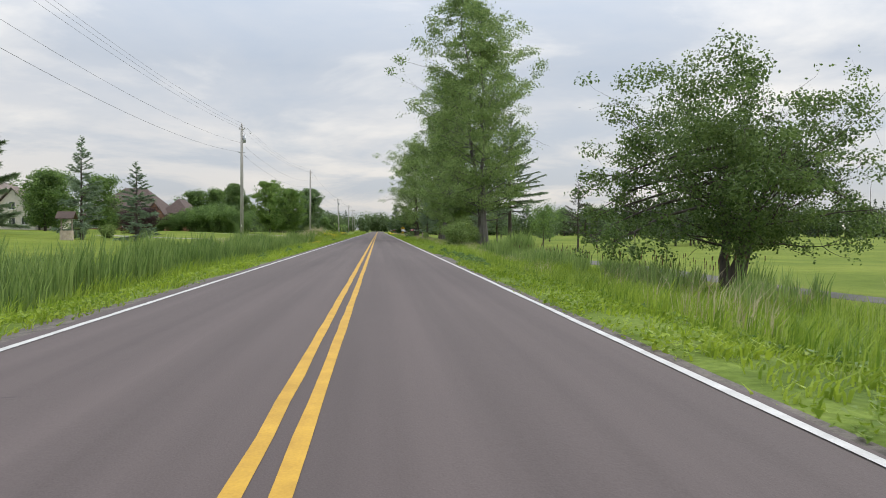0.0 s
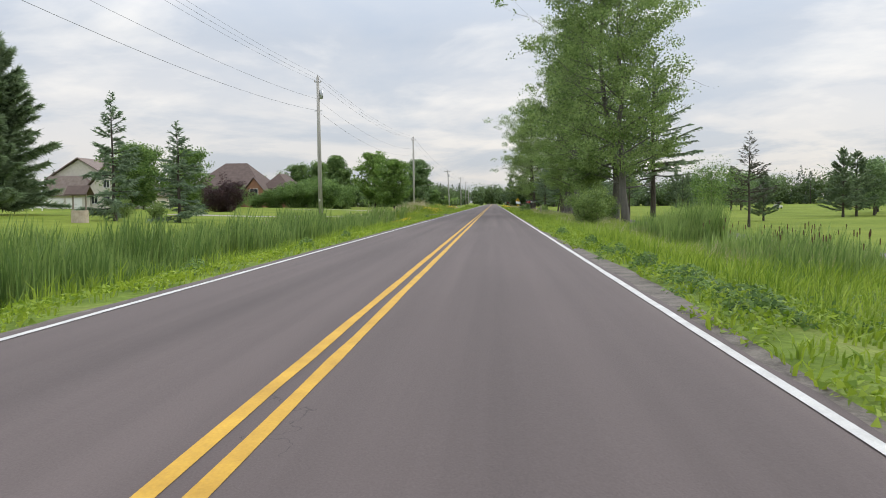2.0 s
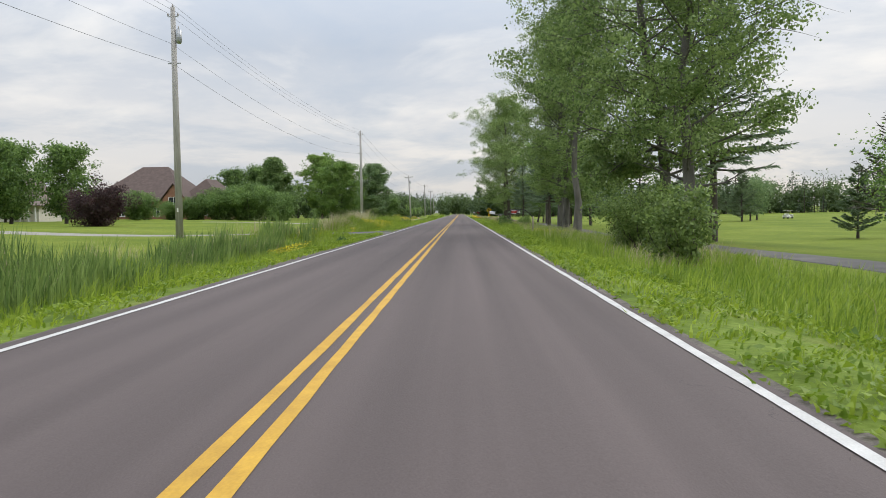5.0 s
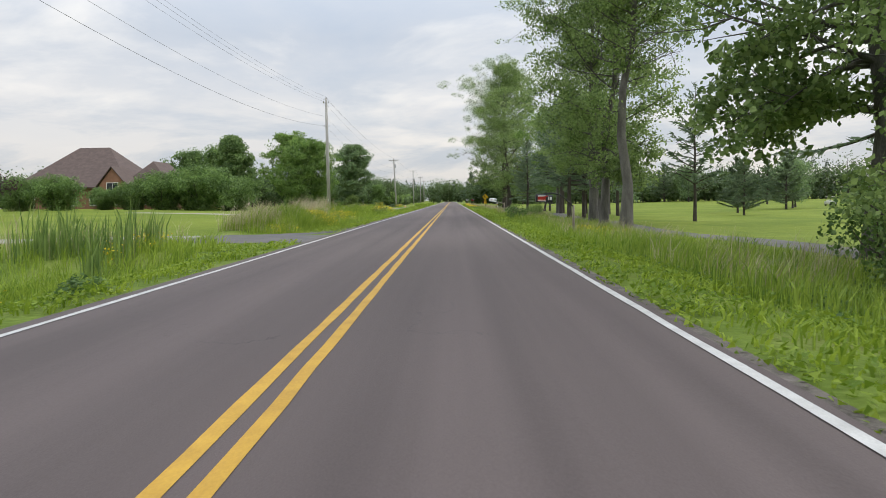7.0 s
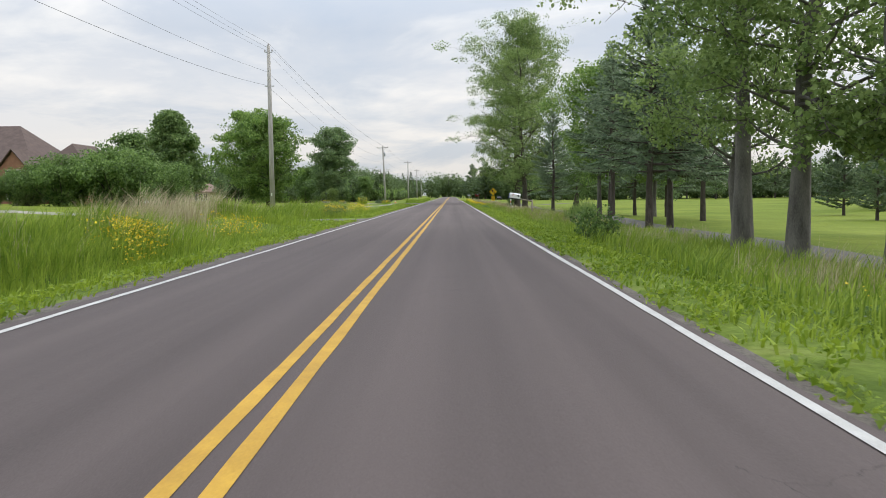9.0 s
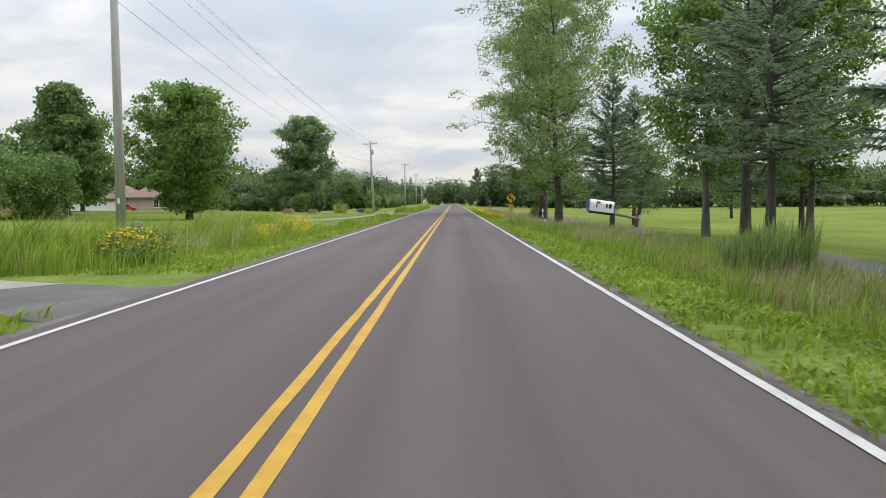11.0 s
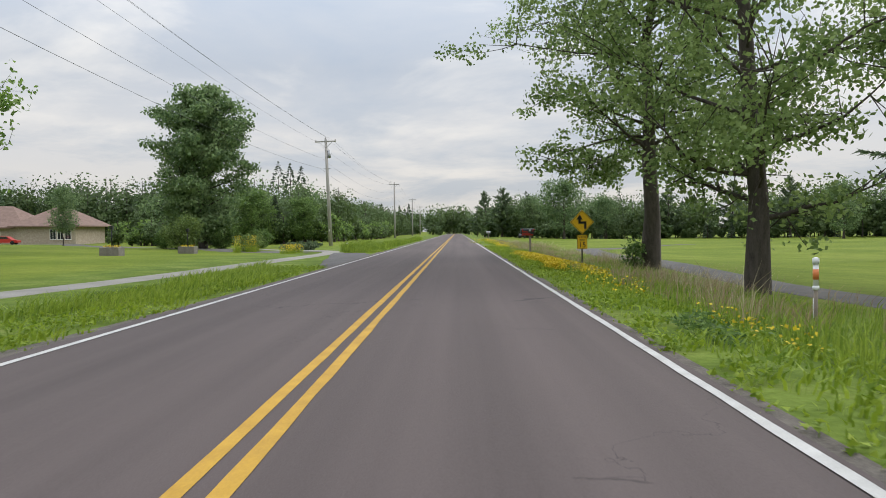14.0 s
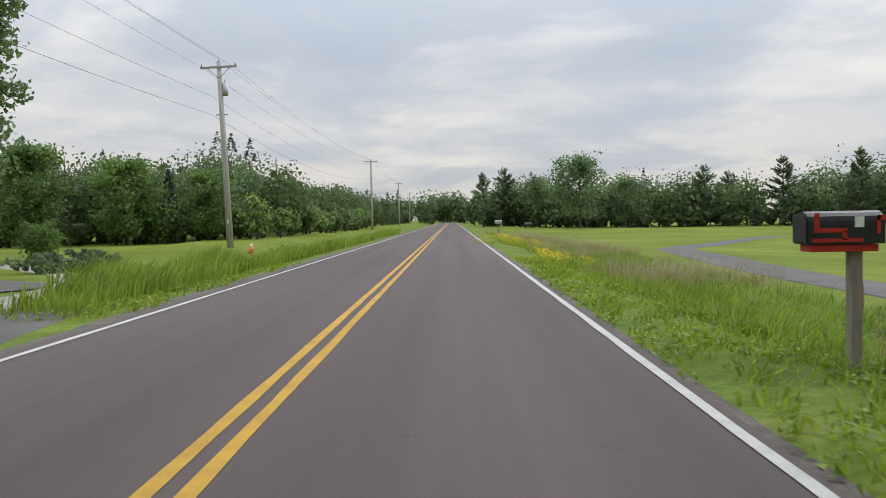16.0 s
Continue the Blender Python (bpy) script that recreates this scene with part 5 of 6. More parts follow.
mb, body, g = mailbox(5.63, 115.9, M_BLACK, "black mailbox with a red panel on a curved pipe arm", 0.78, 0.34, 0.38, z=1.06, tilt=4)
panel = part("red_panel", boxes((-0.32, 0.07, -0.178, -0.172, 0.07, 0.29)), M_REDP, body, "red panel with pale dotted edging")
for zz in (0.09, 0.25):
    part("edging", boxes(*[(-0.31 + 0.045 * i, -0.28 + 0.045 * i, -0.182, -0.176, zz, zz + 0.025) for i in range(8)]), M_TRIM, panel, "pale reflective squares")
for zz in (0.05, 0.3):
    part("edging", boxes((-0.32, 0.07, -0.182, -0.173, zz, zz + 0.03)), M_WHITEP, body)
part("number_bar", boxes((0.17, 0.22, -0.178, -0.172, 0.12, 0.28)), M_WHITEP, body)
part("number_bar", boxes((0.25, 0.35, -0.178, -0.172, 0.12, 0.28)), M_WHITEP, body)
pipe("arm", [(0.0, 0.0, 1.47 - g), (0.45, 0, 1.48 - g), (0.8, 0, 1.4 - g), (1.15, 0, 1.1 - g), (1.42, 0, 0.82 - g)], [0.032] * 5, M_BLACK, mb, 8, "bent black pipe arm")
pipe("post", [(1.44, 0, -0.3), (1.42, 0, 0.4), (1.42, 0, 0.9 - g)], [0.07, 0.06, 0.055], M_WOODP, mb, 8)

mb, body, g = mailbox(5.92, 168.9, M_WHITEP, "white mailbox with a blue door, tilted on a dark arm", 0.78, 0.34, 0.38, -0.2, z=0.98, tilt=8)
part("number_bar", boxes((0.12, 0.17, -0.178, -0.172, 0.14, 0.28)), M_BLACK, body)
part("number_bar", boxes((0.21, 0.3, -0.178, -0.172, 0.14, 0.28)), M_BLACK, body)
part("open_door", boxes((-0.46, -0.44, -0.16, 0.16, -0.02, 0.31), bevel=0.006), M_BLUE, body, "blue door hanging ajar")
part("tray", boxes((-0.4, 0.4, -0.18, 0.18, -0.08, -0.005), bevel=0.01), M_BLACK, body)
pipe("arm", [(0.1, 0, 0.97 - g), (0.7, 0, 0.86 - g), (1.3, 0, 0.72 - g)], [0.05, 0.05, 0.05], M_WOODP, mb, 8)
pipe("post", [(1.3, 0, -0.3), (1.3, 0, 0.3), (1.3, 0, 0.85 - g)], [0.06, 0.06, 0.06], M_WOODP, mb, 8)

mb, body, g = mailbox(5.52, 242.1, M_BLACK, "black mailbox with red stripes on a grey wooden post", 0.78, 0.34, 0.34, 0.3, z=1.07)
part("stripe", boxes((-0.33, -0.28, -0.178, -0.172, 0.16, 0.32), (-0.33, 0.0, -0.178, -0.172, 0.12, 0.165), (-0.05, 0.0, -0.178, -0.172, 0.04, 0.13)), M_REDP, body, "red tape stripe")
part("stripe", boxes((-0.35, 0.16, -0.178, -0.172, 0.02, 0.06)), M_REDP, body, "red tape stripe")
part("number_bar", boxes((0.08, 0.17, -0.178, -0.172, 0.17, 0.28)), M_WHITEP, body)
part("shelf", boxes((-0.34, 0.34, -0.14, 0.14, 0.99 - g, 1.065 - g), bevel=0.008), M_REDP, mb, "red painted base board")
part("post", boxes((0.1, 0.22, -0.06, 0.06, -0.4, 0.99 - g), bevel=0.008), M_WOODP, mb)
part("reflector", boxes((0.22, 0.232, -0.05, 0.05, 0.4 - g, 0.65 - g)), M_REDP, mb)
mb, body, g = mailbox(5.5, 301, M_STEEL, "plain grey metal mailbox on a wooden post", 0.6, 0.26, 0.3)
part("post", boxes((-0.05, 0.05, -0.05, 0.05, -0.4, 0.95 - g), bevel=0.008), M_WOODP, mb)

mk = thing("marker_post", "white and orange buried-line marker post in the verge", "marker post")
mk.location = (8.85, 211.5, float(ground_z(8.85, 211.5)))
pipe("post", [(0, 0, -0.3), (0, 0, 0.85)], [0.042, 0.042], M_WOODP, mk, 10)
pipe("white_tube", [(0, 0, 0.84), (0, 0, 1.3)], [0.056, 0.056], M_WHITEP, mk, 10, "white plastic marker tube")
pipe("orange_band", [(0, 0, 0.98), (0, 0, 1.2)], [0.06, 0.06], M_ORANGE, mk, 10, "faded orange band")
pipe("white_cap", [(0, 0, 1.3), (0, 0, 1.42), (0, 0, 1.45)], [0.068, 0.068, 0.03], M_WHITEP, mk, 10)
pipe("white_band", [(0, 0, 0.76), (0, 0, 0.84)], [0.07, 0.07], M_WHITEP, mk, 10)
st = thing("stub_pipe", "short white plastic pipe stub in the grass", "pipe")
st.location = (9.15, 212.2, float(ground_z(9.15, 212.2)))
pipe("pipe", [(0, 0, -0.2), (0, 0, 0.55)], [0.04, 0.04], M_WHITEP, st, 10)

for x, y in ((-18.7, 252.5), (-20.1, 242.9)):
    pl = thing("stone_planter", "grey stone garden planter with flowers and a lantern post", "planter", "garden planters")
    pl.location = (x, y, float(ground_z(x, y)))
    pl.scale = (1.0, 1.0, 0.95)
    part("body", boxes((-0.6, 0.6, -0.45, -0.33, -0.1, 0.55), (-0.6, 0.6, 0.33, 0.45, -0.1, 0.55), (-0.6, -0.48, -0.33, 0.33, -0.1, 0.55), (0.48, 0.6, -0.33, 0.33, -0.1, 0.55), bevel=0.02), M_PLANTER, pl)
    part("soil", boxes((-0.48, 0.48, -0.33, 0.33, -0.05, 0.45)), M_BARKD, pl)
    pipe("lantern_post", [(0, 0, 0.4), (0, 0, 1.7)], [0.035, 0.03], M_BLACK, pl, 8)
    part("lantern", boxes((-0.1, 0.1, -0.1, 0.1, 1.7, 1.95), bevel=0.02), M_BLACK, pl)
    rr = np.random.default_rng(5)
    C = np.stack([rr.uniform(-0.45, 0.45, 160), rr.uniform(-0.3, 0.3, 160), rr.uniform(0.46, 0.68, 160)], 1)
    p = Pile()
    p.add(*leaf_quads(C, 0.09, rr))
    tagged(p.put("flowers", [M_YELLOW], pl), kind="stuff")


def golf_cart(x, y, turn):
    gc = thing("golf_cart", "small cream golf cart parked on the fairway", "golf cart", "carts on the course")
    gc.matrix_basis = Matrix.Translation((x, y, float(ground_z(x, y)))) @ Matrix.Rotation(radians(turn), 4, "Z")
    part("body", boxes((-1.2, 1.2, -0.6, 0.6, 0.3, 0.62), (-1.2, -0.5, -0.6, 0.6, 0.62, 0.9), (0.75, 1.2, -0.55, 0.55, 0.62, 0.95), bevel=0.06), M_CARTB, gc)
    part("seat", boxes((-0.5, 0.1, -0.55, 0.55, 0.62, 0.78), (-0.55, -0.42, -0.55, 0.55, 0.78, 1.2), bevel=0.04), M_TRIM, gc)
    part("canopy", boxes((-0.9, 0.9, -0.6, 0.6, 1.78, 1.86), bevel=0.03), M_CARTB, gc)
    for sx in (-0.8, 0.8):
        for sy in (-0.52, 0.52):
            pipe("canopy_strut", [(sx, sy, 0.8), (sx * 0.95, sy, 1.8)], [0.02, 0.02], M_BLACK, gc, 6)
            pipe("wheel", [(sx, sy - 0.09, 0.23), (sx, sy + 0.09, 0.23)], [0.23, 0.23], M_RUBBER, gc, 14)


golf_cart(78, 238, 30)
golf_cart(95, 226, 80)

# ---- grass, reeds and flowers ----
rngg = np.random.default_rng(77)


def scatter(n, x0, x1, y0, y1, edge=1.0):
    u = rngg.uniform(0, 1, n) ** edge
    return x0 + (x1 - x0) * u, rngg.uniform(y0, y1, n)


DRIVES = [(-14, -8.3, 110, 121), (3.4, 3.85, 30, 42), (-30, -3.6, 104, 112.5), (-30, -3.6, 152.8, 159), (-6.6, -3.6, 226, 246), (-9.6, -6.4, 200, 250)]


def clear(x, y):
    ok = np.ones(len(x), dtype=bool)
    for a, b, c0, c1 in DRIVES:
        ok &= ~((x > a) & (x < b) & (y > c0) & (y < c1))
    return ok


def patchy(x, y, k=0.35, cut=0.0):
    v = np.sin(x * 1.7 * k + 1.3 * np.sin(y * 0.9 * k)) + np.sin(y * 1.1 * k + 2.1 * np.sin(x * 0.7 * k) + 1) + 0.6 * np.sin(x * 3.1 * k - y * 2.3 * k)
    return v > cut


def field(name, n, x0, x1, y0, y1, height, width, mat, label, cut=-9, k=0.35, lean=0.25, edge=1.0, vary=0.35, category="grass", tuft=6, spread=0.11):
    """Blades in tufts: those of one tuft stand close and splay outwards, all swept a little the same way."""
    cx, cy = scatter(n // tuft, x0, x1, y0, y1, edge)
    keep = clear(cx, cy) & patchy(cx, cy, k, cut)
    cx, cy = np.repeat(cx[keep], tuft), np.repeat(cy[keep], tuft)
    m = len(cx)
    dx, dy = rngg.normal(size=m) * spread, rngg.normal(size=m) * spread
    x, y = cx + dx, cy + dy
    ok = clear(x, y)
    cx, cy, dx, dy, x, y = (v[ok] for v in (cx, cy, dx, dy, x, y))
    m = len(x)
    h = height * (1 + vary * np.sin(cx * 0.9 + cy * 0.37) * np.sin(cy * 0.53 - cx * 0.4) + vary * 0.6 * np.sin(cx * 2.3 - cy * 1.1) * np.sin(cy * 1.7 + cx))
    H = h * rngg.uniform(0.5, 1.2, m)
    W = width * rngg.uniform(0.7, 1.4, m)
    a = rngg.uniform(0, 2 * np.pi, m)
    sway = 0.6 * np.sin(cx * 0.35 + cy * 0.21)
    L = lean * H * rngg.uniform(0.4, 1.5, m)
    ax, ay = dx / (spread + 1e-6) + rngg.normal(size=m) * 0.6 + np.cos(sway), dy / (spread + 1e-6) + rngg.normal(size=m) * 0.6 + np.sin(sway)
    q = np.sqrt(ax * ax + ay * ay) + 1e-6
    ax, ay = ax / q, ay / q
    base = np.stack([x, y, ground_z(x, y) - 0.03], 1)
    wide = np.stack([np.cos(a) * W / 2, np.sin(a) * W / 2, 0 * W], 1)
    bend = base + np.stack([ax * L * 0.3, ay * L * 0.3, H * 0.62], 1)
    tip = base + np.stack([ax * L * 1.25, ay * L * 1.25, H * 0.98], 1)
    V = np.stack([base + wide * 0.8, base - wide * 0.8, bend - wide, tip, bend + wide], 1).reshape(-1, 3)
    i = np.arange(m)[:, None] * 5
    F = [np.concatenate([i, i + 1, i + 2, i + 4], 1), np.concatenate([i + 4, i + 2, i + 3], 1)]
    ob = new(name, mesh_from(name, V, F, [mat]))
    return tagged(ob, label, category, kind="stuff")


field("verge_grass", 48000, 3.52, 6.8, -5, 262, 0.16, 0.03, M_LOWG, "short bright green grass and clover along the road's edge", edge=0.8, lean=0.6)
field("verge_grass", 42000, -3.8, -6.9, -5, 262, 0.16, 0.03, M_LOWG, "short bright green grass and clover along the road's edge", edge=0.8, lean=0.6)
field("meadow_grass", 70000, 5.4, 12.5, 0, 205, 0.52, 0.018, M_GRASSB, "tall green meadow grass filling the ditch", lean=0.3)
field("meadow_grass", 46000, 5.2, 11.5, 205, 320, 0.34, 0.017, M_GRASSB, "knee-high green grass on the verge", lean=0.35)
field("meadow_grass", 62000, -5.8, -11.8, 5, 196, 0.5, 0.019, M_GRASSB, "tall green meadow grass filling the ditch", lean=0.3)
field("meadow_grass", 26000, -4.8, -7.0, 247, 330, 0.62, 0.024, M_GRASSB, "tall green grass beside the road", lean=0.3)
field("meadow_grass", 12000, -4.2, -6.9, 194, 227, 0.34, 0.018, M_GRASSB, "uncut grass between the road and a garden drive", cut=-0.6, lean=0.4)
field("meadow_grass", 30000, -7.2, -11.6, 112, 195, 0.95, 0.02, M_GRASSB, "waist-high grass on the bank beside the road", cut=-0.4, k=0.2, lean=0.3)
field("dry_grass", 40000, 6.0, 12, 5, 330, 0.78, 0.011, M_DRY, "pale dry seed heads above the meadow grass", cut=0.35, lean=0.3)
field("seed_grass", 26000, 5.6, 11.5, 150, 320, 0.62, 0.010, M_SEED, "reddish seed heads hazing over the verge grass", cut=-0.3, lean=0.35)
field("dry_grass", 5000, -9.2, -11.8, 120, 150, 1.3, 0.016, M_DRY, "pale feathery plumes of tall grass along a bank", cut=0.5, k=0.3, lean=0.35)
field("dry_grass", 12000, -7.5, -13, 60, 195, 1.05, 0.011, M_DRY, "pale dry seed heads above the meadow grass", cut=0.4, lean=0.3)
field("cattails", 26000, -6.8, -11.0, 16, 74, 1.25, 0.035, M_CATT, "dense stand of green cattails in the ditch", cut=0.1, lean=0.12, category="cattails")
field("cattails", 8000, 8.9, 12.6, 20, 52, 1.0, 0.035, M_CATT, "dense stand of green cattails in the ditch", cut=-0.2, lean=0.12, category="cattails")
field("cattails", 3500, 9.6, 12.0, 57, 66, 1.75, 0.035, M_CATT, "tall clump of green cattails in the ditch", lean=0.12, category="cattails")
field("cattails", 5000, -7.5, -11, 78, 102, 1.2, 0.035, M_CATT, "green cattails in the ditch beside a pole", cut=0.2, lean=0.12, category="cattails")
field("cattails", 1500, 9.7, 11.0, 164.5, 168.5, 1.2, 0.035, M_CATT, "tall clump of green cattails in the ditch", lean=0.12, category="cattails")
field("cattails", 4000, 8.2, 11.0, 66, 76, 1.0, 0.03, M_CATT, "green reeds in the ditch", cut=0.3, lean=0.12, category="cattails")

hx, hy = scatter(120, 9.2, 12.6, 22, 54)
p = Pile()
for x, y in zip(hx, hy):
    z = float(ground_z(x, y)) + rngg.uniform(0.9, 1.35)
    p.add(*tube([(x, y, z - 0.9), (x, y, z)], [0.006, 0.006], 4), 1)
    p.add(*tube([(x, y, z), (x, y, z + 0.15)], [0.014, 0.014], 5), 0)
tagged(p.put("cattail_heads", [M_HEAD, M_CATT]), "brown cattail heads on thin stalks above the reeds", "cattails", kind="stuff")


def flowers(spots, seed):
    rr = np.random.default_rng(seed)
    C, x, y = [], [], []
    for cx, cy, rad, h, n in spots:
        n = int(n * 1.6)
        hub = rr.normal(size=(14, 2)) * rad * 0.5
        near = hub[rr.integers(0, 14, n)] + rr.normal(size=(n, 2)) * rad * 0.16
        px, py = cx + near[:, 0] * 0.9, cy + near[:, 1] * 2.0
        C.append(np.stack([px, py, ground_z(px, py) + h * rr.uniform(0.3, 1.1, n)], 1))
        x.append(px)
        y.append(py)
    C, x, y = np.concatenate(C), np.concatenate(x), np.concatenate(y)
    p = Pile()
    p.add(*leaf_quads(C, 0.06, rr, flat=0.6, ratio=0.9, quads=True))
    ob = p.put("yellow_flowers", [M_YELLOW])
    tagged(ob, "patches of bright yellow wildflowers in the verge", "flowers", kind="stuff")
    g = new("flower_stems", blades("flower_stems", np.repeat(x, 2), np.repeat(y, 2), ground_z(np.repeat(x, 2), np.repeat(y, 2)), np.repeat(C[:, 2] - ground_z(x, y), 2) * 0.9, 0.012, M_LOWG, rr, 0.5))
    tagged(g, "leafy green stems of the yellow wildflowers", "flowers", kind="stuff")


flowers([(5.2, 227.6, 1.1, 0.38, 2000), (4.9, 232, 1.2, 0.36, 1900), (4.6, 222.2, 0.45, 0.32, 700), (5.8, 221.4, 0.6, 0.4, 240), (4.9, 236, 0.8, 0.3, 500), (5.0, 212.5, 0.9, 0.4, 90), (5.2, 205, 0.6, 0.35, 60), (5.2, 262, 1.2, 0.4, 400), (5.3, 280, 1.6, 0.5, 700), (5.3, 292, 1.4, 0.5, 500), (-8.0, 122.5, 0.8, 0.42, 1700), (-8.4, 133, 0.7, 0.95, 400), (-8.0, 119, 0.5, 0.7, 150), (-6.9, 88, 0.9, 0.45, 500), (-7.6, 132, 1.2, 1.05, 500), (-7.4, 141, 1.0, 1.0, 400), (-9.2, 92, 1.3, 0.5, 450), (-7.9, 101, 0.8, 0.5, 200), (-8.5, 165, 1.0, 0.55, 350), (-7.4, 178, 1.0, 1.0, 500), (-7.4, 186, 1.4, 1.05, 600), (-9, 192, 1.6, 1.1, 700), (-15.6, 257.3, 0.9, 1.2, 500), (-10.3, 250, 0.8, 0.6, 400), (8.5, 118, 1.5, 0.5, 220), (9, 122, 1.2, 0.5, 160)], 3)


def weeds(n, x0, x1, y0, y1, label, mat, size=0.07, cut=0.2):
    """Broad-leaved clover and plantain lying low among the grass."""
    x, y = scatter(n, x0, x1, y0, y1)
    keep = clear(x, y) & patchy(x, y, 1.4, cut)
    x, y = x[keep], y[keep]
    z = ground_z(x, y) + rngg.uniform(0.02, 0.16, len(x))
    p = Pile()
    p.add(*leaf_quads(np.stack([x, y, z], 1), size, rngg, flat=0.55, ratio=0.8))
    tagged(p.put("verge_weeds", [mat]), label, "weeds", kind="stuff")


weeds(120000, 3.5, 6.4, 0, 255, "low broad-leaved clover and weeds along the road's edge", M_LOWG)
weeds(80000, -3.7, -6.4, 0, 255, "low broad-leaved clover and weeds along the road's edge", M_LOWG)
weeds(50000, 5.5, 11, 0, 320, "leafy herbs growing through the meadow grass", M_SHRUB, 0.1, 0.6)


def rosettes(spots, seed):
    """Low dark clumps of ragweed on the gravel."""
    rr = np.random.default_rng(seed)
    p = Pile()
    for cx, cy, rad in spots:
        n = int(900 * rad)
        hub = rr.normal(size=(16, 2)) * rad * 0.5
        q = hub[rr.integers(0, 16, n)] + rr.normal(size=(n, 2)) * rad * 0.16
        x, y = cx + q[:, 0] * 0.6, cy + q[:, 1] * 1.8
        p.add(*leaf_quads(np.stack([x, y, ground_z(x, y) + rr.uniform(0.02, 0.34, n) * np.exp(-(q ** 2).sum(1) / rad ** 2)], 1), 0.085, rr, flat=0.45, ratio=0.5))
    tagged(p.put("ragweed", [M_SHRUB]), "low dark green ragweed clumps at the gravel's edge", "weeds", kind="stuff")


rosettes([(4.45, 30.2, 0.7), (4.4, 33, 0.8), (4.35, 36, 0.6), (4.3, 39.5, 0.7), (4.2, 44, 0.5), (4.1, 52, 0.4), (-4.6, 36, 0.4), (-4.5, 45, 0.4), (-4.6, 52, 0.4), (-4.5, 90, 0.5), (4.6, 186.5, 0.9), (4.5, 189.5, 0.8), (4.5, 205, 0.6), (6.8, 120, 0.7), (7.5, 92, 0.8)], 19)

yb = put(shrub("flowering_shrub", "low bush covered in yellow flowers beside a driveway", 0.85, 1.9, M_WILLOW, 3200, 0.07, 73), -6.65, 161.6)
rr = np.random.default_rng(6)
a, q = rr.uniform(0, 6.283, 420), np.sqrt(rr.uniform(0, 1, 420))
C = np.stack([q * np.cos(a) * 0.9, q * np.sin(a) * 0.9, 0.9 * (1 - 0.45 * q ** 2) + rr.uniform(-0.18, 0.06, 420)], 1)
p = Pile()
p.add(*leaf_quads(C, 0.07, rr, flat=0.5, ratio=0.9, quads=True))
tagged(p.put("flowers", [M_YELLOW], yb), kind="stuff")

# ---- garden pieces and small things ----
well = thing("wishing_well", "small stone wishing well with a shingled roof on the lawn", "wishing well")
well.location = (-27.9, 74.5, float(ground_z(-27.9, 74.5)))
well.scale = (0.95, 0.95, 1.1)
bm = bmesh.new()
bmesh.ops.create_cone(bm, cap_ends=True, segments=16, radius1=0.62, radius2=0.6, depth=0.9)
bmesh.ops.translate(bm, vec=(0, 0, 0.35), verts=bm.verts)
part("stone_ring", bm, M_STONE, well)
for sx in (-0.5, 0.5):
    part("post", boxes((sx - 0.05, sx + 0.05, -0.05, 0.05, 0.7, 1.9), bevel=0.01), M_WOODP, well)
part("roof", roof_mesh(-0.85, 0.85, -0.6, 0.6, 1.85, 2.4, 0, 0, 0, "x", 0.08), M_SHINGLEB, well)

pond = new("water", mesh_from("water", [(-12.6, 40, -0.52), (-8.2, 38, -0.52), (-8.0, 58, -0.52), (-12.2, 62, -0.52)], [np.array([[0, 1, 2, 3]])], [M_WATER]))
tagged(pond, "shallow still water lying in the reedy ditch", "water", kind="structure")

fence = thing("garden_fence", "low white fence beside the beige house", "fence")
fence.location = (-74.6, 140, float(ground_z(-74.6, 140)))
for i in range(4):
    part("post", boxes((i * 1.6 - 0.06, i * 1.6 + 0.06, -0.06, 0.06, -0.3, 1.25), bevel=0.01), M_TRIM, fence)
for zz in (0.35, 0.75, 1.1):
    part("rail", boxes((0.06, 4.74, -0.02, 0.02, zz, zz + 0.12), bevel=0.008), M_TRIM, fence)

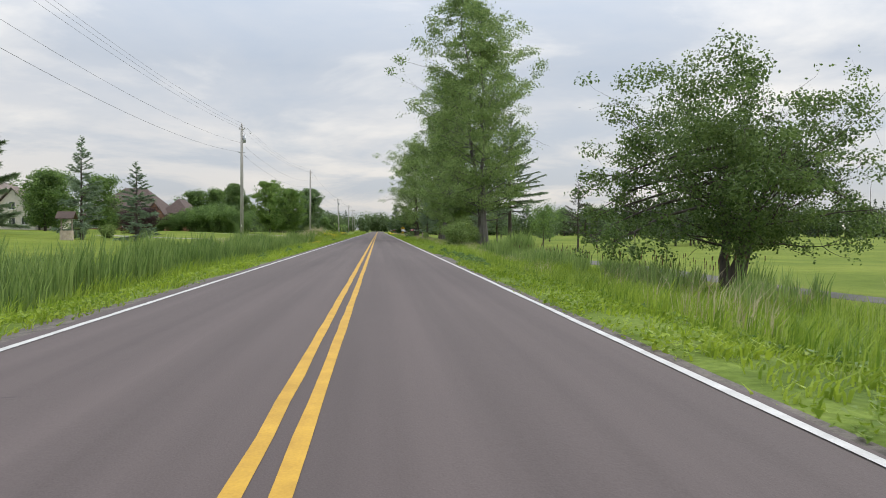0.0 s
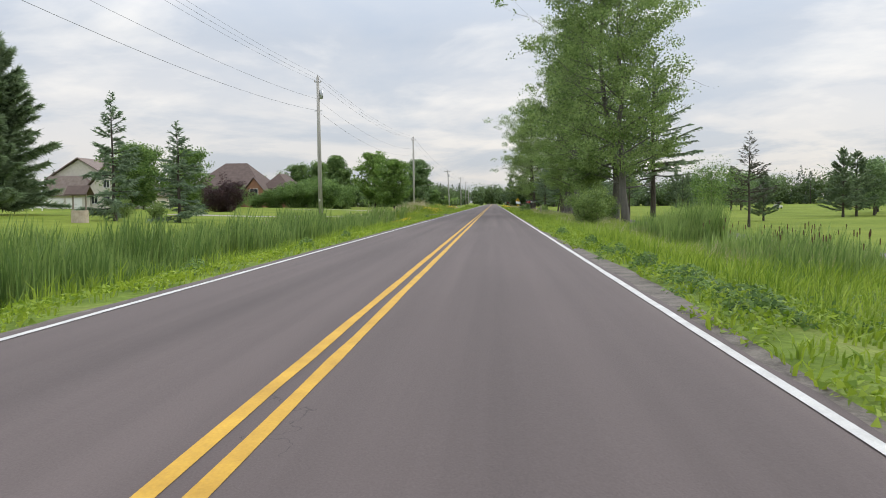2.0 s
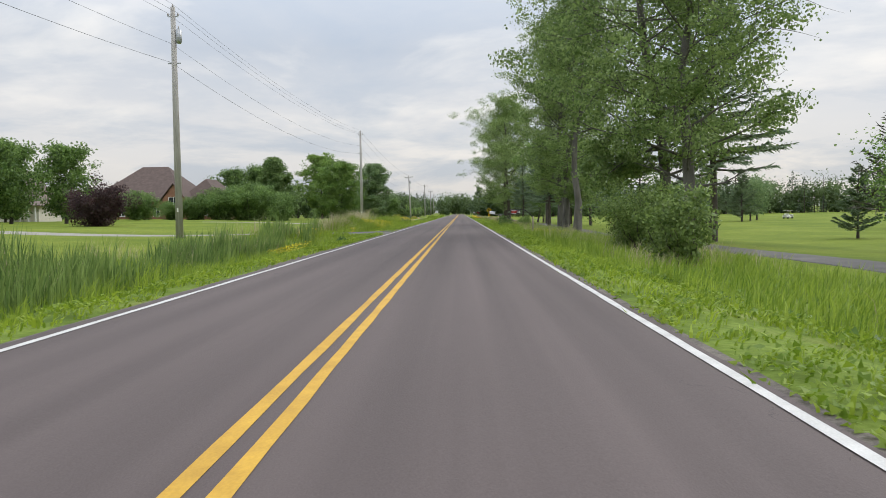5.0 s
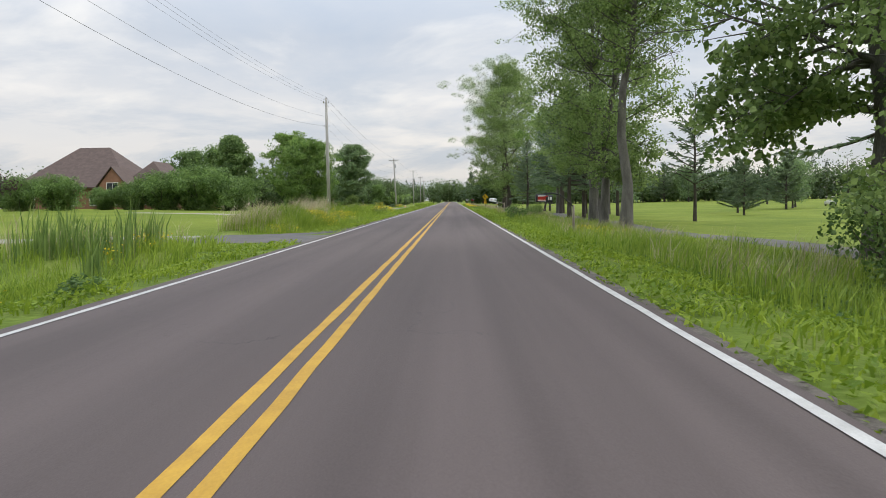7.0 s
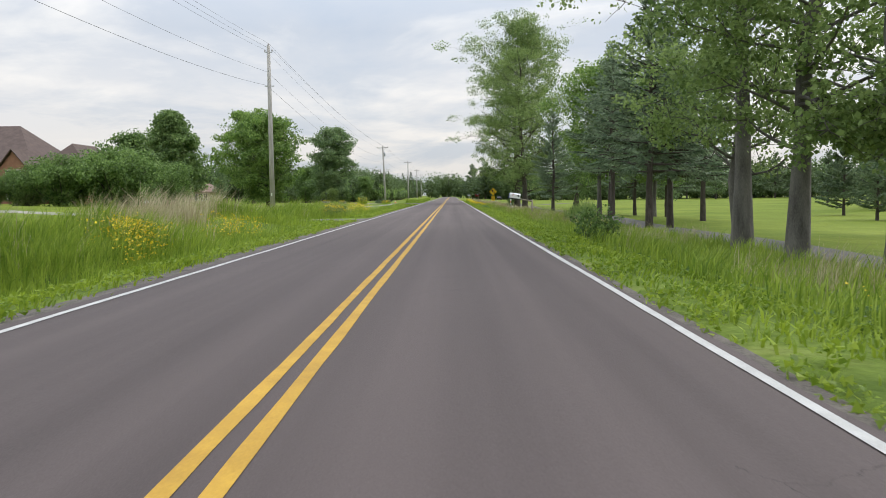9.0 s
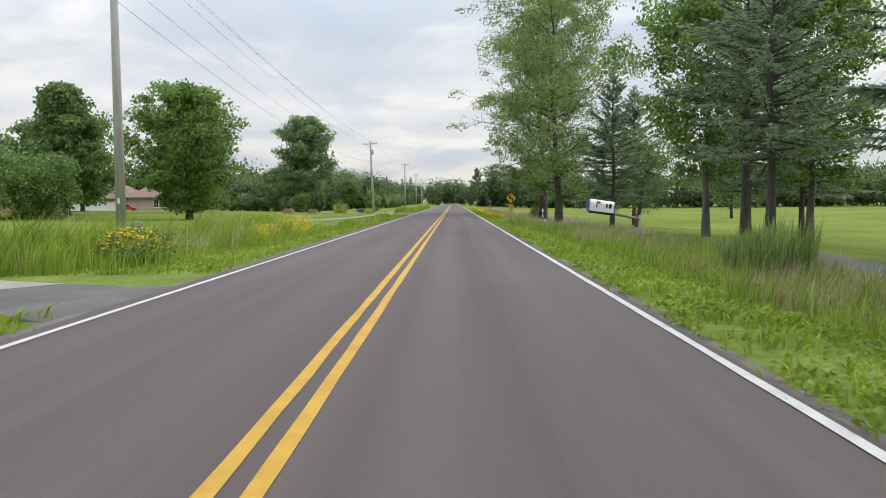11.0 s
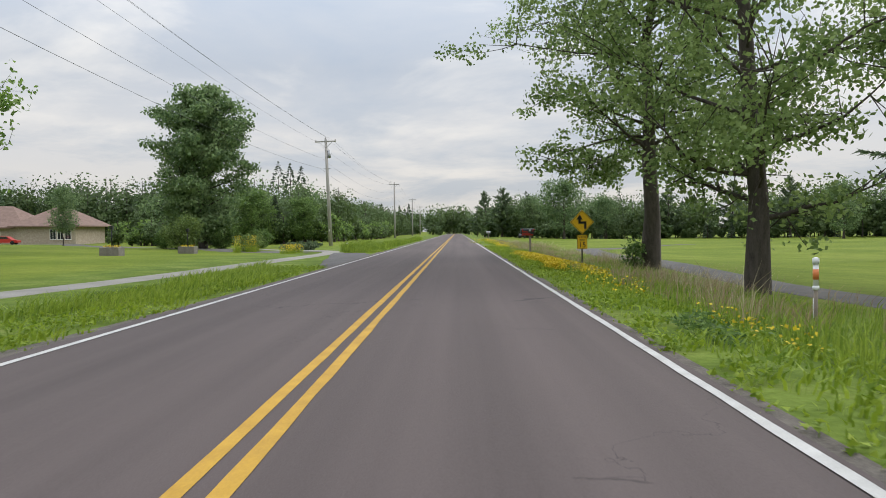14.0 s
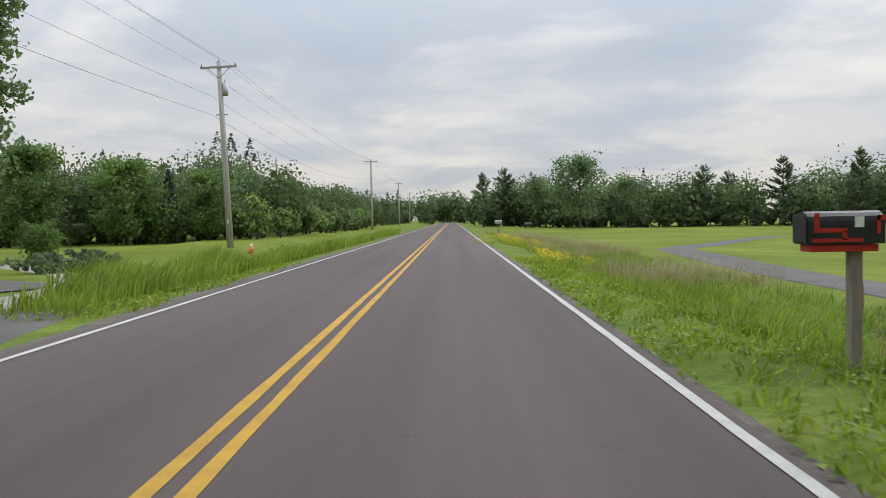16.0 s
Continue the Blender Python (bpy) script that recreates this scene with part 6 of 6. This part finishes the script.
ped = thing("utility_pedestal", "grey-green utility pedestal box beside a pole", "utility box")
ped.location = (-12.5, 176.4, float(ground_z(-12.5, 176.4)))
part("cabinet", boxes((-0.13, 0.13, -0.1, 0.1, -0.1, 0.85), bevel=0.015), M_STEEL, ped)
part("lid", boxes((-0.14, 0.14, -0.11, 0.11, 0.85, 0.92), bevel=0.015), M_STEEL, ped)

orn = thing("lawn_ornament", "small orange and cream garden ornament in the grass", "ornament")
orn.location = (-11.2, 283, float(ground_z(-11.2, 283)))
orn.scale = (0.75, 0.75, 0.75)
bm = bmesh.new()
bmesh.ops.create_uvsphere(bm, u_segments=14, v_segments=9, radius=0.26)
for v in bm.verts:
    v.co.z = v.co.z * 1.25 + 0.3 + 0.08 * math.sin(v.co.x * 9)
part("body", bm, M_ORANGE, orn)
bm = bmesh.new()
bmesh.ops.create_uvsphere(bm, u_segments=12, v_segments=8, radius=0.15)
bmesh.ops.translate(bm, vec=(0.05, 0, 0.72), verts=bm.verts)
part("top", bm, M_WHITEP, orn)


def car(x, y, turn, mat, label):
    c = thing("car", label, "car")
    c.matrix_basis = Matrix.Translation((x, y, float(ground_z(x, y)))) @ Matrix.Rotation(radians(turn), 4, "Z")
    prof = [(-2.2, 0.35), (2.2, 0.35), (2.25, 0.7), (1.2, 0.9), (0.6, 1.4), (-1.0, 1.45), (-1.7, 0.98), (-2.25, 0.9)]
    part("body", plate(prof, -0.85, 0.85), mat, c)
    part("side_window", plate([(-1.35, 1.0), (0.85, 0.98), (0.5, 1.33), (-0.95, 1.37)], -0.862, -0.852), M_GLASS, c)
    part("side_window", plate([(-1.35, 1.0), (0.85, 0.98), (0.5, 1.33), (-0.95, 1.37)], 0.852, 0.862), M_GLASS, c)
    for sx in (-1.4, 1.4):
        for sy in (-0.78, 0.78):
            pipe("wheel", [(sx, sy - 0.1, 0.33), (sx, sy + 0.1, 0.33)], [0.33, 0.33], M_RUBBER, c, 16)


car(21, 433, 80, M_BLACK, "small dark car parked beside the far treeline")
car(-76.5, 328, 10, M_REDP, "small red car parked on the bungalow's drive")
